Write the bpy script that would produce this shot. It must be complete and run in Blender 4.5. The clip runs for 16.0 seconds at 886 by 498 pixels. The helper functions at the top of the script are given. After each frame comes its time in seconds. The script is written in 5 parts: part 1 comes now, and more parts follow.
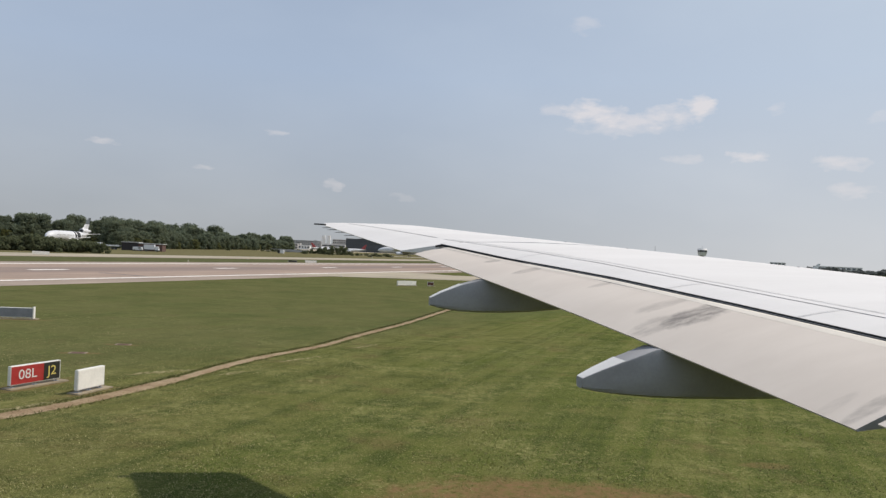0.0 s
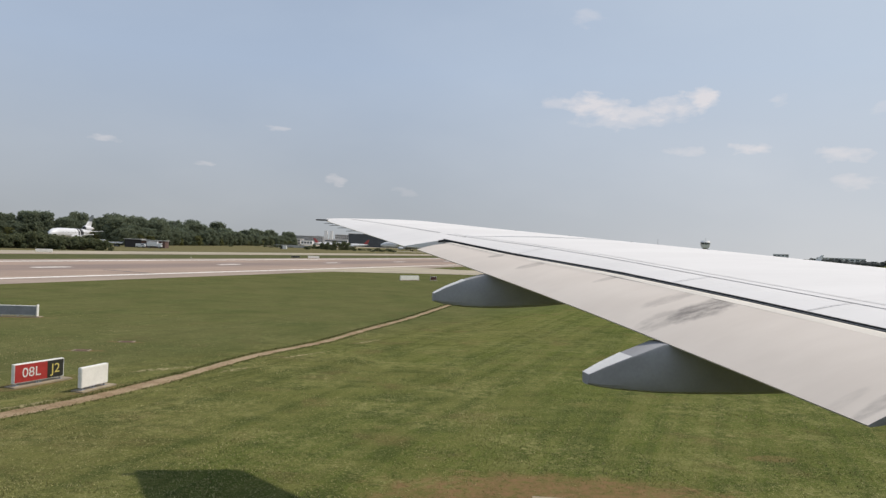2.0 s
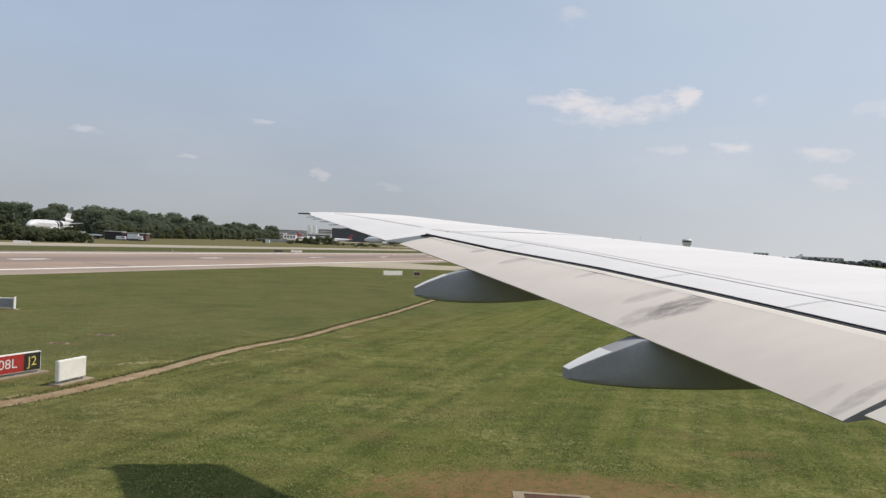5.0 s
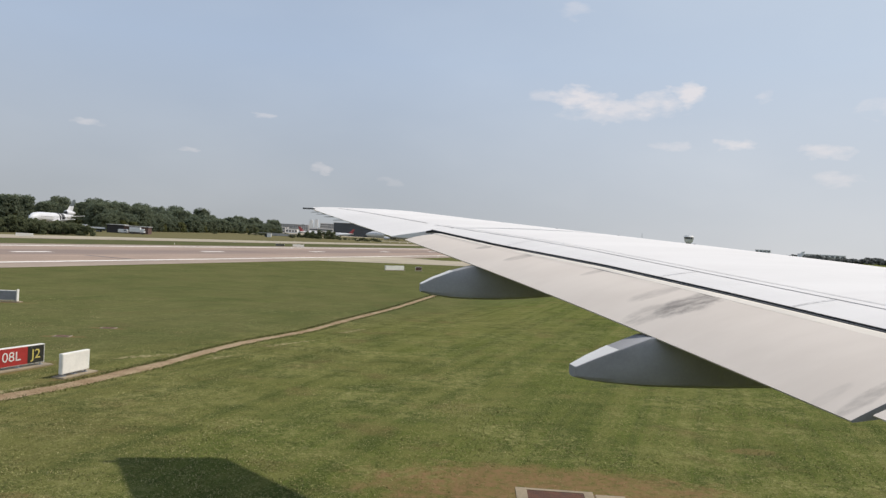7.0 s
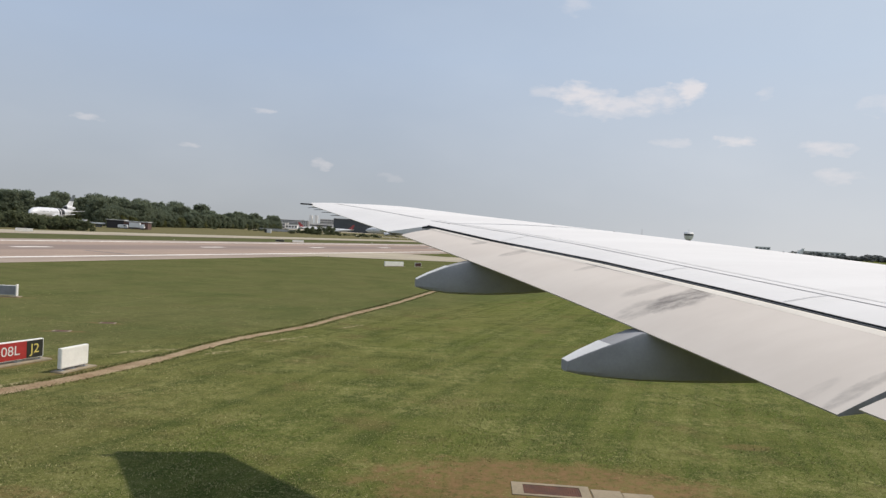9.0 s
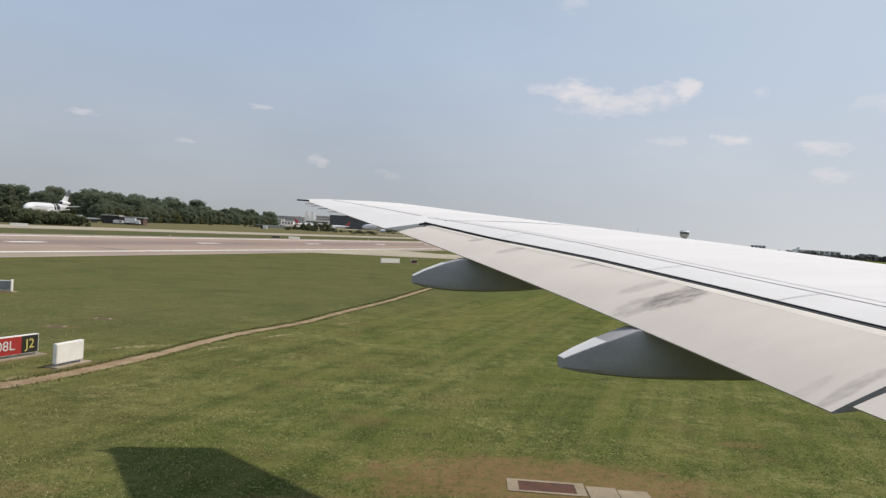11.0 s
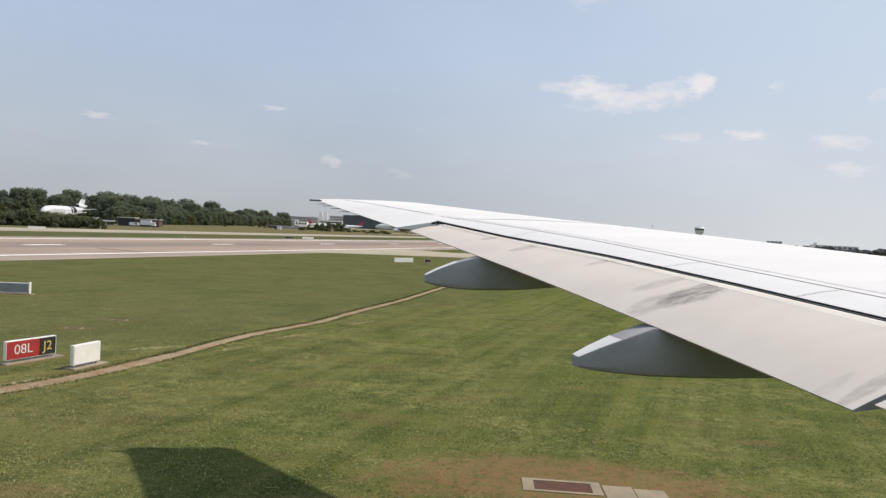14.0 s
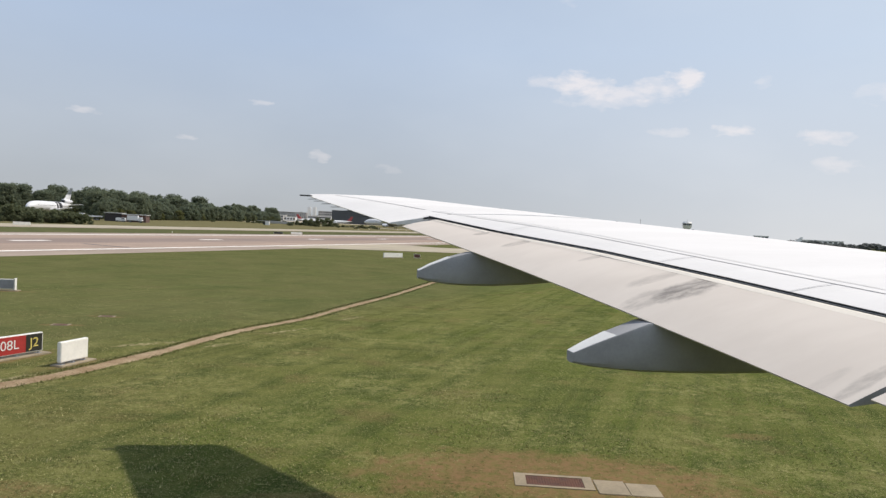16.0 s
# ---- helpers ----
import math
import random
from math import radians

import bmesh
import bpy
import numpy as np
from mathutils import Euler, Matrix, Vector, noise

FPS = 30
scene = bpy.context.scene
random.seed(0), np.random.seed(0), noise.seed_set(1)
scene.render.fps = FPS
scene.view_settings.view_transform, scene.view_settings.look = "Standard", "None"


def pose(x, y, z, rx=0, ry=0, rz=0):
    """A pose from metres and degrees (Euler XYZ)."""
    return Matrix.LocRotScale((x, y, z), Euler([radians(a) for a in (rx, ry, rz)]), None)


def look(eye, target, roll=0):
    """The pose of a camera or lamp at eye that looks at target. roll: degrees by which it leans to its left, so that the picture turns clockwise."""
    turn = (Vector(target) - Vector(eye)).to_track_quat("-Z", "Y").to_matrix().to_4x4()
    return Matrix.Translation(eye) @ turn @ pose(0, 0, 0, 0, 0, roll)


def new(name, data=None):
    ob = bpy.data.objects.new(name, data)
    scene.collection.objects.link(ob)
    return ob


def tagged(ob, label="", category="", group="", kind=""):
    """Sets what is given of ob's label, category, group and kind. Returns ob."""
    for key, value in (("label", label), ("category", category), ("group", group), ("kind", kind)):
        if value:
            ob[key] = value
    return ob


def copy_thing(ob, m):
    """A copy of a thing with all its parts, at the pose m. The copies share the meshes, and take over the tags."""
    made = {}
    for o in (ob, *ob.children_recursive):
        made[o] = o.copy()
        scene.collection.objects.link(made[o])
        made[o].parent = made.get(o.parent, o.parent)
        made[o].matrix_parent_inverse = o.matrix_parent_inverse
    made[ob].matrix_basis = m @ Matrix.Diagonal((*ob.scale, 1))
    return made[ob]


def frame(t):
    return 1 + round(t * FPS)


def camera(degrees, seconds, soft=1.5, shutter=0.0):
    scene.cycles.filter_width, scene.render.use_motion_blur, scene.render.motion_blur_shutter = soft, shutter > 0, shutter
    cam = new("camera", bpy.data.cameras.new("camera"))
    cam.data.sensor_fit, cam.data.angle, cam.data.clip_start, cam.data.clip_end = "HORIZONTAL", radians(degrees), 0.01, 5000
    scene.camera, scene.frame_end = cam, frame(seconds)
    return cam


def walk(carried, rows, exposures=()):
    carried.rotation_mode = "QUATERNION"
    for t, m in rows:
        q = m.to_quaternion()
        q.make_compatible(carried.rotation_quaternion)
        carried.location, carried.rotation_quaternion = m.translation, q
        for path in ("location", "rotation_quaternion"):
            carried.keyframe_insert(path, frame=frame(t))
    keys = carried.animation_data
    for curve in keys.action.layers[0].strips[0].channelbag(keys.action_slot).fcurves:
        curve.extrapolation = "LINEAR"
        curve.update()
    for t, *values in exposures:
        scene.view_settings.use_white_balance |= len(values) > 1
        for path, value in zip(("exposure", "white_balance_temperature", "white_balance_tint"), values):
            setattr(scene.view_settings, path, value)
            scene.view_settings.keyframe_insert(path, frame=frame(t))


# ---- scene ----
# The frame of reference is the taxiing aircraft: the eye sits at a cabin window behind the left wing.
cam = camera(65.0, 16.0, soft=1.4)
PATH = [
    (0, 0.0000, -0.0000, 5.7000, 90.280, -2.600, -0.013),
    (0.5, -0.0299, 0.0338, 5.7072, 89.975, -2.415, 0.058),
    (1, -0.0598, 0.0631, 5.7176, 89.821, -2.237, 0.260),
    (1.5, -0.0520, 0.0825, 5.7058, 89.835, -2.178, 0.329),
    (2, -0.0091, 0.1014, 5.7137, 89.807, -2.148, 0.198),
    (2.5, -0.0195, 0.0852, 5.7032, 89.848, -2.459, -0.091),
    (3, -0.0260, 0.1118, 5.7091, 89.680, -2.416, -0.710),
    (3.5, -0.0078, 0.1280, 5.7006, 89.576, -2.505, -1.015),
    (4, 0.0182, 0.1235, 5.6968, 89.576, -2.477, -1.145),
    (6.5, -0.0254, 0.1229, 5.7078, 89.224, -3.050, -1.035),
    (7, -0.0527, 0.1280, 5.7137, 89.090, -3.050, -1.007),
    (7.5, -0.0592, 0.1118, 5.7208, 88.914, -2.924, -1.119),
    (8, -0.0078, 0.1183, 5.7026, 88.876, -3.071, -1.013),
    (8.5, -0.0046, 0.0722, 5.7039, 88.836, -3.121, -1.060),
    (9, 0.0195, 0.0644, 5.7085, 88.770, -3.185, -1.013),
    (11.5, 0.0078, 0.0501, 5.6993, 88.528, -3.494, -1.357),
    (12, 0.0449, 0.0949, 5.6909, 88.489, -3.402, -1.097),
    (12.5, 0.0123, 0.0988, 5.7091, 88.392, -3.169, -1.044),
    (13, 0.0130, 0.1280, 5.7046, 88.447, -3.125, -0.554),
    (13.5, -0.0234, 0.1118, 5.7117, 88.443, -2.994, -0.425),
    (14, 0.0254, 0.1073, 5.7006, 88.400, -2.886, -0.231),
    (14.5, -0.0091, 0.0878, 5.7091, 88.257, -2.913, -0.524),
    (15, 0.0059, 0.1307, 5.6955, 88.215, -2.724, -0.692),
    (15.5, -0.0020, 0.1729, 5.7020, 88.052, -2.724, -0.945),
    (16, -0.0345, 0.1703, 5.7000, 88.042, -2.825, -1.140),
]
WB, TINT = 6660.0, 11.6
walk(cam, [(r[0], pose(*r[1:])) for r in PATH], exposures=[(0.0, -0.07, WB, TINT), (4.0, -0.05, WB, TINT), (6.5, 0.0, WB, TINT), (9.0, 0.0, WB, TINT), (12.0, -0.04, WB, TINT), (13.0, 0.06, WB, TINT), (16.0, 0.14, WB, TINT)])

# ---------------------------------------------------------------- world and sun
SUN_AZ, SUN_EL = 73.0, 55.0          # degrees: clockwise from +y, above the horizon
CLOUDS = [  # azimuth, elevation, half width, half height (degrees), thickness
    (8.9, 11.95, 1.7, 0.65, 0.45), (11.1, 11.70, 2.3, 1.05, 0.9), (12.9, 11.30, 2.5, 1.10, 0.9), (15.1, 11.00, 2.9, 1.00, 0.75),
    (17.3, 11.40, 2.4, 0.95, 0.75), (19.7, 12.00, 1.9, 1.10, 0.95), (14.6, 10.40, 5.1, 0.65, 0.45),
    (18.6, 8.15, 2.0, 0.45, 0.4), (23.4, 8.25, 1.8, 0.55, 0.75), (25.0, 11.55, 0.9, 0.60, 0.35), (29.6, 7.60, 2.0, 0.60, 0.65),
    (30.3, 5.60, 1.9, 0.70, 0.5), (33.5, 10.70, 2.6, 0.9, 0.4), (10.8, 18.30, 2.0, 0.8, 0.35),
    (-13.9, 8.85, 0.8, 0.40, 0.45), (-9.0, 5.10, 0.9, 0.40, 0.45), (-19.5, 5.9, 0.8, 0.30, 0.38), (-26.5, 7.1, 1.3, 0.42, 0.5),
    (-3.5, 4.4, 1.4, 0.35, 0.22),
]
world = bpy.data.worlds.new("world")
scene.world = world
world.use_nodes = True
wt = world.node_tree
wt.nodes.clear()


def wmath(op, a, b=None, c=None, clamp=False):
    n = wt.nodes.new("ShaderNodeMath")
    n.operation, n.use_clamp = op, clamp
    for i, v in enumerate((a, b, c)):
        if v is None:
            continue
        if isinstance(v, (int, float)):
            n.inputs[i].default_value = v
        else:
            wt.links.new(v, n.inputs[i])
    return n.outputs[0]


sky = wt.nodes.new("ShaderNodeTexSky")
sky.sky_type = "NISHITA"
sky.sun_disc = False
sky.sun_elevation, sky.sun_rotation = radians(SUN_EL), radians(SUN_AZ)
sky.air_density, sky.dust_density, sky.ozone_density = 1.0, 0.35, 1.6
tc = wt.nodes.new("ShaderNodeTexCoord")
sep = wt.nodes.new("ShaderNodeSeparateXYZ")
wt.links.new(tc.outputs["Generated"], sep.inputs[0])
az = wmath("MULTIPLY", wmath("ARCTAN2", sep.outputs[0], sep.outputs[1]), 57.2958)
el = wmath("MULTIPLY", wmath("ARCSINE", sep.outputs[2]), 57.2958)
comb = wt.nodes.new("ShaderNodeCombineXYZ")
wt.links.new(az, comb.inputs[0])
wt.links.new(wmath("MULTIPLY", el, 2.2), comb.inputs[1])
puff = wt.nodes.new("ShaderNodeTexNoise")
puff.inputs["Scale"].default_value, puff.inputs["Detail"].default_value = 0.72, 5.0
puff.inputs["Roughness"].default_value = 0.52
wt.links.new(comb.outputs[0], puff.inputs["Vector"])
warp = wt.nodes.new("ShaderNodeTexNoise")
warp.inputs["Scale"].default_value, warp.inputs["Detail"].default_value = 0.55, 3.0
wt.links.new(comb.outputs[0], warp.inputs["Vector"])
wsep = wt.nodes.new("ShaderNodeSeparateColor")
wt.links.new(warp.outputs["Color"], wsep.inputs[0])
azw = wmath("ADD", az, wmath("MULTIPLY", wmath("SUBTRACT", wsep.outputs[0], 0.5), 3.2))
elw = wmath("ADD", el, wmath("MULTIPLY", wmath("SUBTRACT", wsep.outputs[1], 0.5), 1.3))
billow = wmath("MULTIPLY", wmath("SUBTRACT", puff.outputs[0], 0.52), 2.2)
cover = None
for ca, ce, cw, ch, thick in CLOUDS:
    dx = wmath("MULTIPLY", wmath("SUBTRACT", azw, ca), 1.0 / cw)
    dy = wmath("MULTIPLY", wmath("SUBTRACT", elw, ce), 1.0 / ch)
    d2 = wmath("ADD", wmath("MULTIPLY", dx, dx), wmath("MULTIPLY", dy, dy))
    m = wmath("MULTIPLY", wmath("SUBTRACT", 1.0, wmath("SUBTRACT", d2, billow), clamp=True), thick)
    m = wmath("MULTIPLY", m, wmath("MULTIPLY", wmath("SUBTRACT", 2.4, d2, clamp=True), 1.0, clamp=True))
    cover = m if cover is None else wmath("MAXIMUM", cover, m)
ragged = wmath("MULTIPLY", wmath("SUBTRACT", cover, 0.06), 1.05, clamp=True)
veil = wt.nodes.new("ShaderNodeTexNoise")
veil.inputs["Scale"].default_value, veil.inputs["Detail"].default_value = 0.05, 4.0
wt.links.new(comb.outputs[0], veil.inputs["Vector"])
side = wt.nodes.new("ShaderNodeMapRange")       # a thin veil of high cloud towards one side of the sky
side.interpolation_type = "SMOOTHSTEP"
for i_, v_ in enumerate((-14.0, 36.0, 0.0, 0.58)):
    side.inputs[i_ + 1].default_value = v_
wt.links.new(az, side.inputs[0])
thin = wmath("ADD", wmath("MULTIPLY", wmath("SUBTRACT", veil.outputs[0], 0.42, clamp=True), 0.55), side.outputs[0], clamp=True)
# summer haze that pales the sky towards the horizon
haze = wt.nodes.new("ShaderNodeMapRange")
for i_, v_ in enumerate((0.0, 26.0, 0.95, 0.74)):
    haze.inputs[i_ + 1].default_value = v_
wt.links.new(el, haze.inputs[0])
high = wt.nodes.new("ShaderNodeMapRange")       # clearer and deeper blue overhead
for i_, v_ in enumerate((26.0, 80.0, 1.0, 0.45)):
    high.inputs[i_ + 1].default_value = v_
wt.links.new(el, high.inputs[0])


def wmix(fac, a, b):
    n = wt.nodes.new("ShaderNodeMix")
    n.data_type = "RGBA"
    for sock, v in ((n.inputs[0], fac), (n.inputs[6], a), (n.inputs[7], b)):
        if isinstance(v, (int, float)):
            sock.default_value = v
        elif isinstance(v, tuple):
            sock.default_value = v
        else:
            wt.links.new(v, sock)
    return n.outputs[2]


SKY_GAIN = 0.07
c = wmix(wmath("MULTIPLY", haze.outputs[0], high.outputs[0]), sky.outputs[0], (6.45, 8.0, 10.3, 1))
# a low grey murk along the horizon, thinner towards the bright side
low = wt.nodes.new("ShaderNodeMapRange")
for i_, v_ in enumerate((0.0, 14.0, 0.85, 0.0)):
    low.inputs[i_ + 1].default_value = v_
wt.links.new(el, low.inputs[0])
c = wmix(wmath("MULTIPLY", low.outputs[0], wmath("SUBTRACT", 1.0, wmath("MULTIPLY", side.outputs[0], 0.5), clamp=True)), c, (5.45, 5.75, 5.8, 1))
c = wmix(thin, c, wmix(low.outputs[0], (8.45, 9.9, 11.6, 1), (10.6, 10.7, 10.6, 1)))
c = wmix(wmath("MULTIPLY", ragged, 0.70), c, (12.3, 11.7, 11.7, 1))
bg = wt.nodes.new("ShaderNodeBackground")
bg.inputs[1].default_value = SKY_GAIN
wt.links.new(c, bg.inputs[0])
wout = wt.nodes.new("ShaderNodeOutputWorld")
wt.links.new(bg.outputs[0], wout.inputs[0])

sun_data = bpy.data.lights.new("sun", "SUN")
sun_data.energy, sun_data.angle, sun_data.color = 3.15, radians(1.1), (1.0, 0.93, 0.83)
sun = new("sun", sun_data)
sx, sy = math.sin(radians(SUN_AZ)) * math.cos(radians(SUN_EL)), math.cos(radians(SUN_AZ)) * math.cos(radians(SUN_EL))
sun.matrix_world = look((sx * 100, sy * 100, math.sin(radians(SUN_EL)) * 100), (0, 0, 0))

# ---------------------------------------------------------------- materials


class Mat:
    """A node material with a few shortcuts."""

    def __init__(self, name, color=(0.5, 0.5, 0.5), rough=0.6, metal=0.0, spec=0.5, coat=0.0):
        self.m = bpy.data.materials.new(name)
        self.m.use_nodes = True
        self.t = self.m.node_tree
        self.p = self.t.nodes["Principled BSDF"]
        self.p.inputs["Base Color"].default_value = (*color, 1)
        self.p.inputs["Roughness"].default_value = rough
        self.p.inputs["Metallic"].default_value = metal
        self.p.inputs["Specular IOR Level"].default_value = spec
        self.p.inputs["Coat Weight"].default_value = coat

    def put(self, sock, v):
        if isinstance(v, (int, float)):
            sock.default_value = v
        elif isinstance(v, tuple):
            sock.default_value = v if len(v) == len(sock.default_value) else (*v, 1)
        else:
            self.t.links.new(v, sock)

    def coord(self, kind="Object", scale=(1, 1, 1)):
        n = self.t.nodes.new("ShaderNodeTexCoord")
        mp = self.t.nodes.new("ShaderNodeMapping")
        mp.inputs["Scale"].default_value = scale
        self.t.links.new(n.outputs[kind], mp.inputs[0])
        return mp.outputs[0]

    def noise(self, scale, detail=4.0, rough=0.55, vec=None, stretch=(1, 1, 1)):
        n = self.t.nodes.new("ShaderNodeTexNoise")
        n.inputs["Scale"].default_value, n.inputs["Detail"].default_value = scale, detail
        n.inputs["Roughness"].default_value = rough
        self.t.links.new(vec if vec is not None else self.coord(scale=stretch), n.inputs["Vector"])
        return n.outputs[0]

    def ramp(self, v, lo, hi, a=0.0, b=1.0):
        n = self.t.nodes.new("ShaderNodeMapRange")
        n.interpolation_type = "SMOOTHSTEP"
        for i, x in enumerate((v, lo, hi, a, b)):
            self.put(n.inputs[i], x)
        return n.outputs[0]

    def math(self, op, a, b=0.0, clamp=False):
        n = self.t.nodes.new("ShaderNodeMath")
        n.operation, n.use_clamp = op, clamp
        self.put(n.inputs[0], a)
        self.put(n.inputs[1], b)
        return n.outputs[0]

    def mix(self, fac, a, b):
        n = self.t.nodes.new("ShaderNodeMix")
        n.data_type = "RGBA"
        self.put(n.inputs[0], fac)
        self.put(n.inputs[6], a)
        self.put(n.inputs[7], b)
        return n.outputs[2]

    def xyz(self, vec=None):
        n = self.t.nodes.new("ShaderNodeSeparateXYZ")
        self.t.links.new(vec if vec is not None else self.coord(), n.inputs[0])
        return n.outputs

    def blob(self, cx, cy, rx, ry, turn=0.0, ragged=0.5, scale=1.2):
        """A ragged round patch: 1 inside, 0 outside, in object metres."""
        o = self.xyz()
        ct, st = math.cos(radians(turn)), math.sin(radians(turn))
        dx, dy = self.math("SUBTRACT", o[0], cx), self.math("SUBTRACT", o[1], cy)
        u = self.math("MULTIPLY", self.math("ADD", self.math("MULTIPLY", dx, ct), self.math("MULTIPLY", dy, st)), 1 / rx)
        v = self.math("MULTIPLY", self.math("SUBTRACT", self.math("MULTIPLY", dy, ct), self.math("MULTIPLY", dx, st)), 1 / ry)
        d = self.math("SQRT", self.math("ADD", self.math("MULTIPLY", u, u), self.math("MULTIPLY", v, v)))
        d = self.math("ADD", d, self.math("MULTIPLY", self.math("SUBTRACT", self.noise(scale, 5, 0.6), 0.5), ragged * 2))
        return self.ramp(d, 1.0, 0.55)

    def random(self):
        n = self.t.nodes.new("ShaderNodeObjectInfo")
        return n.outputs["Random"]

    def island(self):
        n = self.t.nodes.new("ShaderNodeNewGeometry")
        return n.outputs["Random Per Island"]

    def color(self, v):
        self.put(self.p.inputs["Base Color"], v)
        return self

    def rough(self, v):
        self.put(self.p.inputs["Roughness"], v)
        return self

    def bump(self, height, strength=0.3, dist=0.01):
        n = self.t.nodes.new("ShaderNodeBump")
        n.inputs["Strength"].default_value, n.inputs["Distance"].default_value = strength, dist
        self.t.links.new(height, n.inputs["Height"])
        self.t.links.new(n.outputs[0], self.p.inputs["Normal"])
        return self


def worn(name, color, rough=0.5, metal=0.0, amount=0.25, scale=1.5, grain=30.0, spec=0.5, coat=0.0):
    """Paint, metal or concrete with stains at one scale and grain at another."""
    m = Mat(name, color, rough, metal, spec, coat)
    big, small = m.noise(scale, 5, 0.6), m.noise(grain, 3, 0.6)
    dark = tuple(x * (1 - amount) for x in color)
    light = tuple(min(1, x * (1 + amount * 0.35)) for x in color)
    m.color(m.mix(m.ramp(m.math("ADD", m.math("MULTIPLY", big, 0.7), m.math("MULTIPLY", small, 0.3)), 0.3, 0.7), dark, light))
    m.rough(m.ramp(big, 0.3, 0.7, rough * 0.85, min(1, rough * 1.2)))
    return m


RWY_DEG = 21.5                      # runway heading, degrees clockwise from +y


def runway_coords(m):
    """Object coordinates turned so that u runs along the runway and v across it."""
    o = m.xyz()
    s, c_ = math.sin(radians(RWY_DEG)), math.cos(radians(RWY_DEG))
    u = m.math("ADD", m.math("MULTIPLY", o[0], s), m.math("MULTIPLY", o[1], c_))
    v = m.math("SUBTRACT", m.math("MULTIPLY", o[0], c_), m.math("MULTIPLY", o[1], s))
    n = m.t.nodes.new("ShaderNodeCombineXYZ")
    m.t.links.new(u, n.inputs[0])
    m.t.links.new(v, n.inputs[1])
    return n.outputs[0], u, v


def stretched(m, vec, sx, sy):
    mp = m.t.nodes.new("ShaderNodeMapping")
    mp.inputs["Scale"].default_value = (sx, sy, 1)
    m.t.links.new(vec, mp.inputs[0])
    return mp.outputs[0]


def grass_color(m):
    vec, u, v = runway_coords(m)
    broad, patch, mid = m.noise(0.03, 4, 0.55), m.noise(0.15, 5, 0.55), m.noise(0.5, 5, 0.6, stretch=(0.7, 1.5, 1))
    lane = m.noise(1.0, 3, 0.5, stretched(m, vec, 0.018, 0.55))
    track_ = m.noise(1.0, 2, 0.5, stretched(m, vec, 0.012, 1.5))
    clump, tuft = m.noise(0.28, 4, 0.6), m.noise(1.7, 5, 0.65)
    grain = m.noise(8.5, 3, 0.7)
    fine, fleck, spark = m.noise(15.0, 4, 0.75), m.noise(4.0, 5, 0.7), m.noise(40.0, 3, 0.7)
    green, deep, straw, olive = (0.091, 0.114, 0.028), (0.051, 0.069, 0.021), (0.335, 0.300, 0.140), (0.117, 0.113, 0.041)
    pale = (0.139, 0.143, 0.047)
    o = m.xyz()
    dry = m.math("ADD", broad, m.ramp(m.math("SUBTRACT", o[0], m.math("MULTIPLY", o[1], 0.12)), 2.0, -16.0, -0.10, 0.14))
    # across the path the grass is greyer and more even
    even = m.ramp(m.math("SUBTRACT", o[1], m.math("MULTIPLY", o[0], 1.6)), 44.0, 60.0, 1.0, 0.5)
    c_ = m.mix(m.ramp(dry, 0.38, 0.62), green, olive)
    c_ = m.mix(m.ramp(patch, 0.50, 0.30, 0.0, 0.6), c_, deep)
    c_ = m.mix(m.ramp(patch, 0.54, 0.72, 0.0, 0.45), c_, olive)
    c_ = m.mix(m.ramp(lane, 0.50, 0.68, 0.0, 0.45), c_, pale)
    c_ = m.mix(m.ramp(lane, 0.46, 0.32, 0.0, 0.30), c_, deep)
    c_ = m.mix(m.math("MULTIPLY", m.ramp(track_, 0.50, 0.62, 0.0, 0.60), even), c_, pale)
    c_ = m.mix(m.math("MULTIPLY", m.ramp(track_, 0.48, 0.36, 0.0, 0.55), even), c_, deep)
    c_ = m.mix(m.ramp(mid, 0.50, 0.66, 0.0, 0.60), c_, pale)
    c_ = m.mix(m.math("MULTIPLY", m.ramp(mid, 0.49, 0.34, 0.0, 0.68), even), c_, deep)
    # tufts weaken between 34 and 60 m out
    rank = m.math("MULTIPLY", m.ramp(clump, 0.44, 0.64), m.ramp(o[1], 34.0, 60.0, 1.0, 0.5))
    drift_ = m.ramp(m.noise(0.55, 4, 0.6, stretch=(0.8, 1.0, 1)), 0.44, 0.62, 0.22, 1.0)
    c_ = m.mix(m.math("MULTIPLY", m.ramp(m.noise(0.33, 4, 0.6), 0.54, 0.68, 0.0, 0.55), m.ramp(fleck, 0.35, 0.6, 0.5, 1.0)), c_, (0.150, 0.110, 0.052))
    c_ = m.mix(m.math("MULTIPLY", m.ramp(grain, 0.54, 0.64, 0.0, 0.9), drift_), c_, (0.255, 0.252, 0.100))
    c_ = m.mix(m.math("MULTIPLY", m.ramp(grain, 0.46, 0.36, 0.0, 0.40), drift_), c_, deep)
    c_ = m.mix(m.math("MULTIPLY", m.ramp(tuft, 0.47, 0.64, 0.0, 0.65), rank), c_, (0.225, 0.222, 0.085))
    c_ = m.mix(m.ramp(tuft, 0.47, 0.32, 0.0, 0.50), c_, deep)
    c_ = m.mix(m.ramp(tuft, 0.54, 0.70, 0.0, 0.35), c_, pale)
    c_ = m.mix(m.math("MULTIPLY", m.ramp(fleck, 0.52, 0.70, 0.0, 0.6), rank), c_, straw)
    c_ = m.mix(m.ramp(fleck, 0.45, 0.28, 0.0, 0.40), c_, deep)
    c_ = m.mix(m.ramp(fine, 0.46, 0.32, 0.0, 0.30), c_, (0.058, 0.073, 0.022))
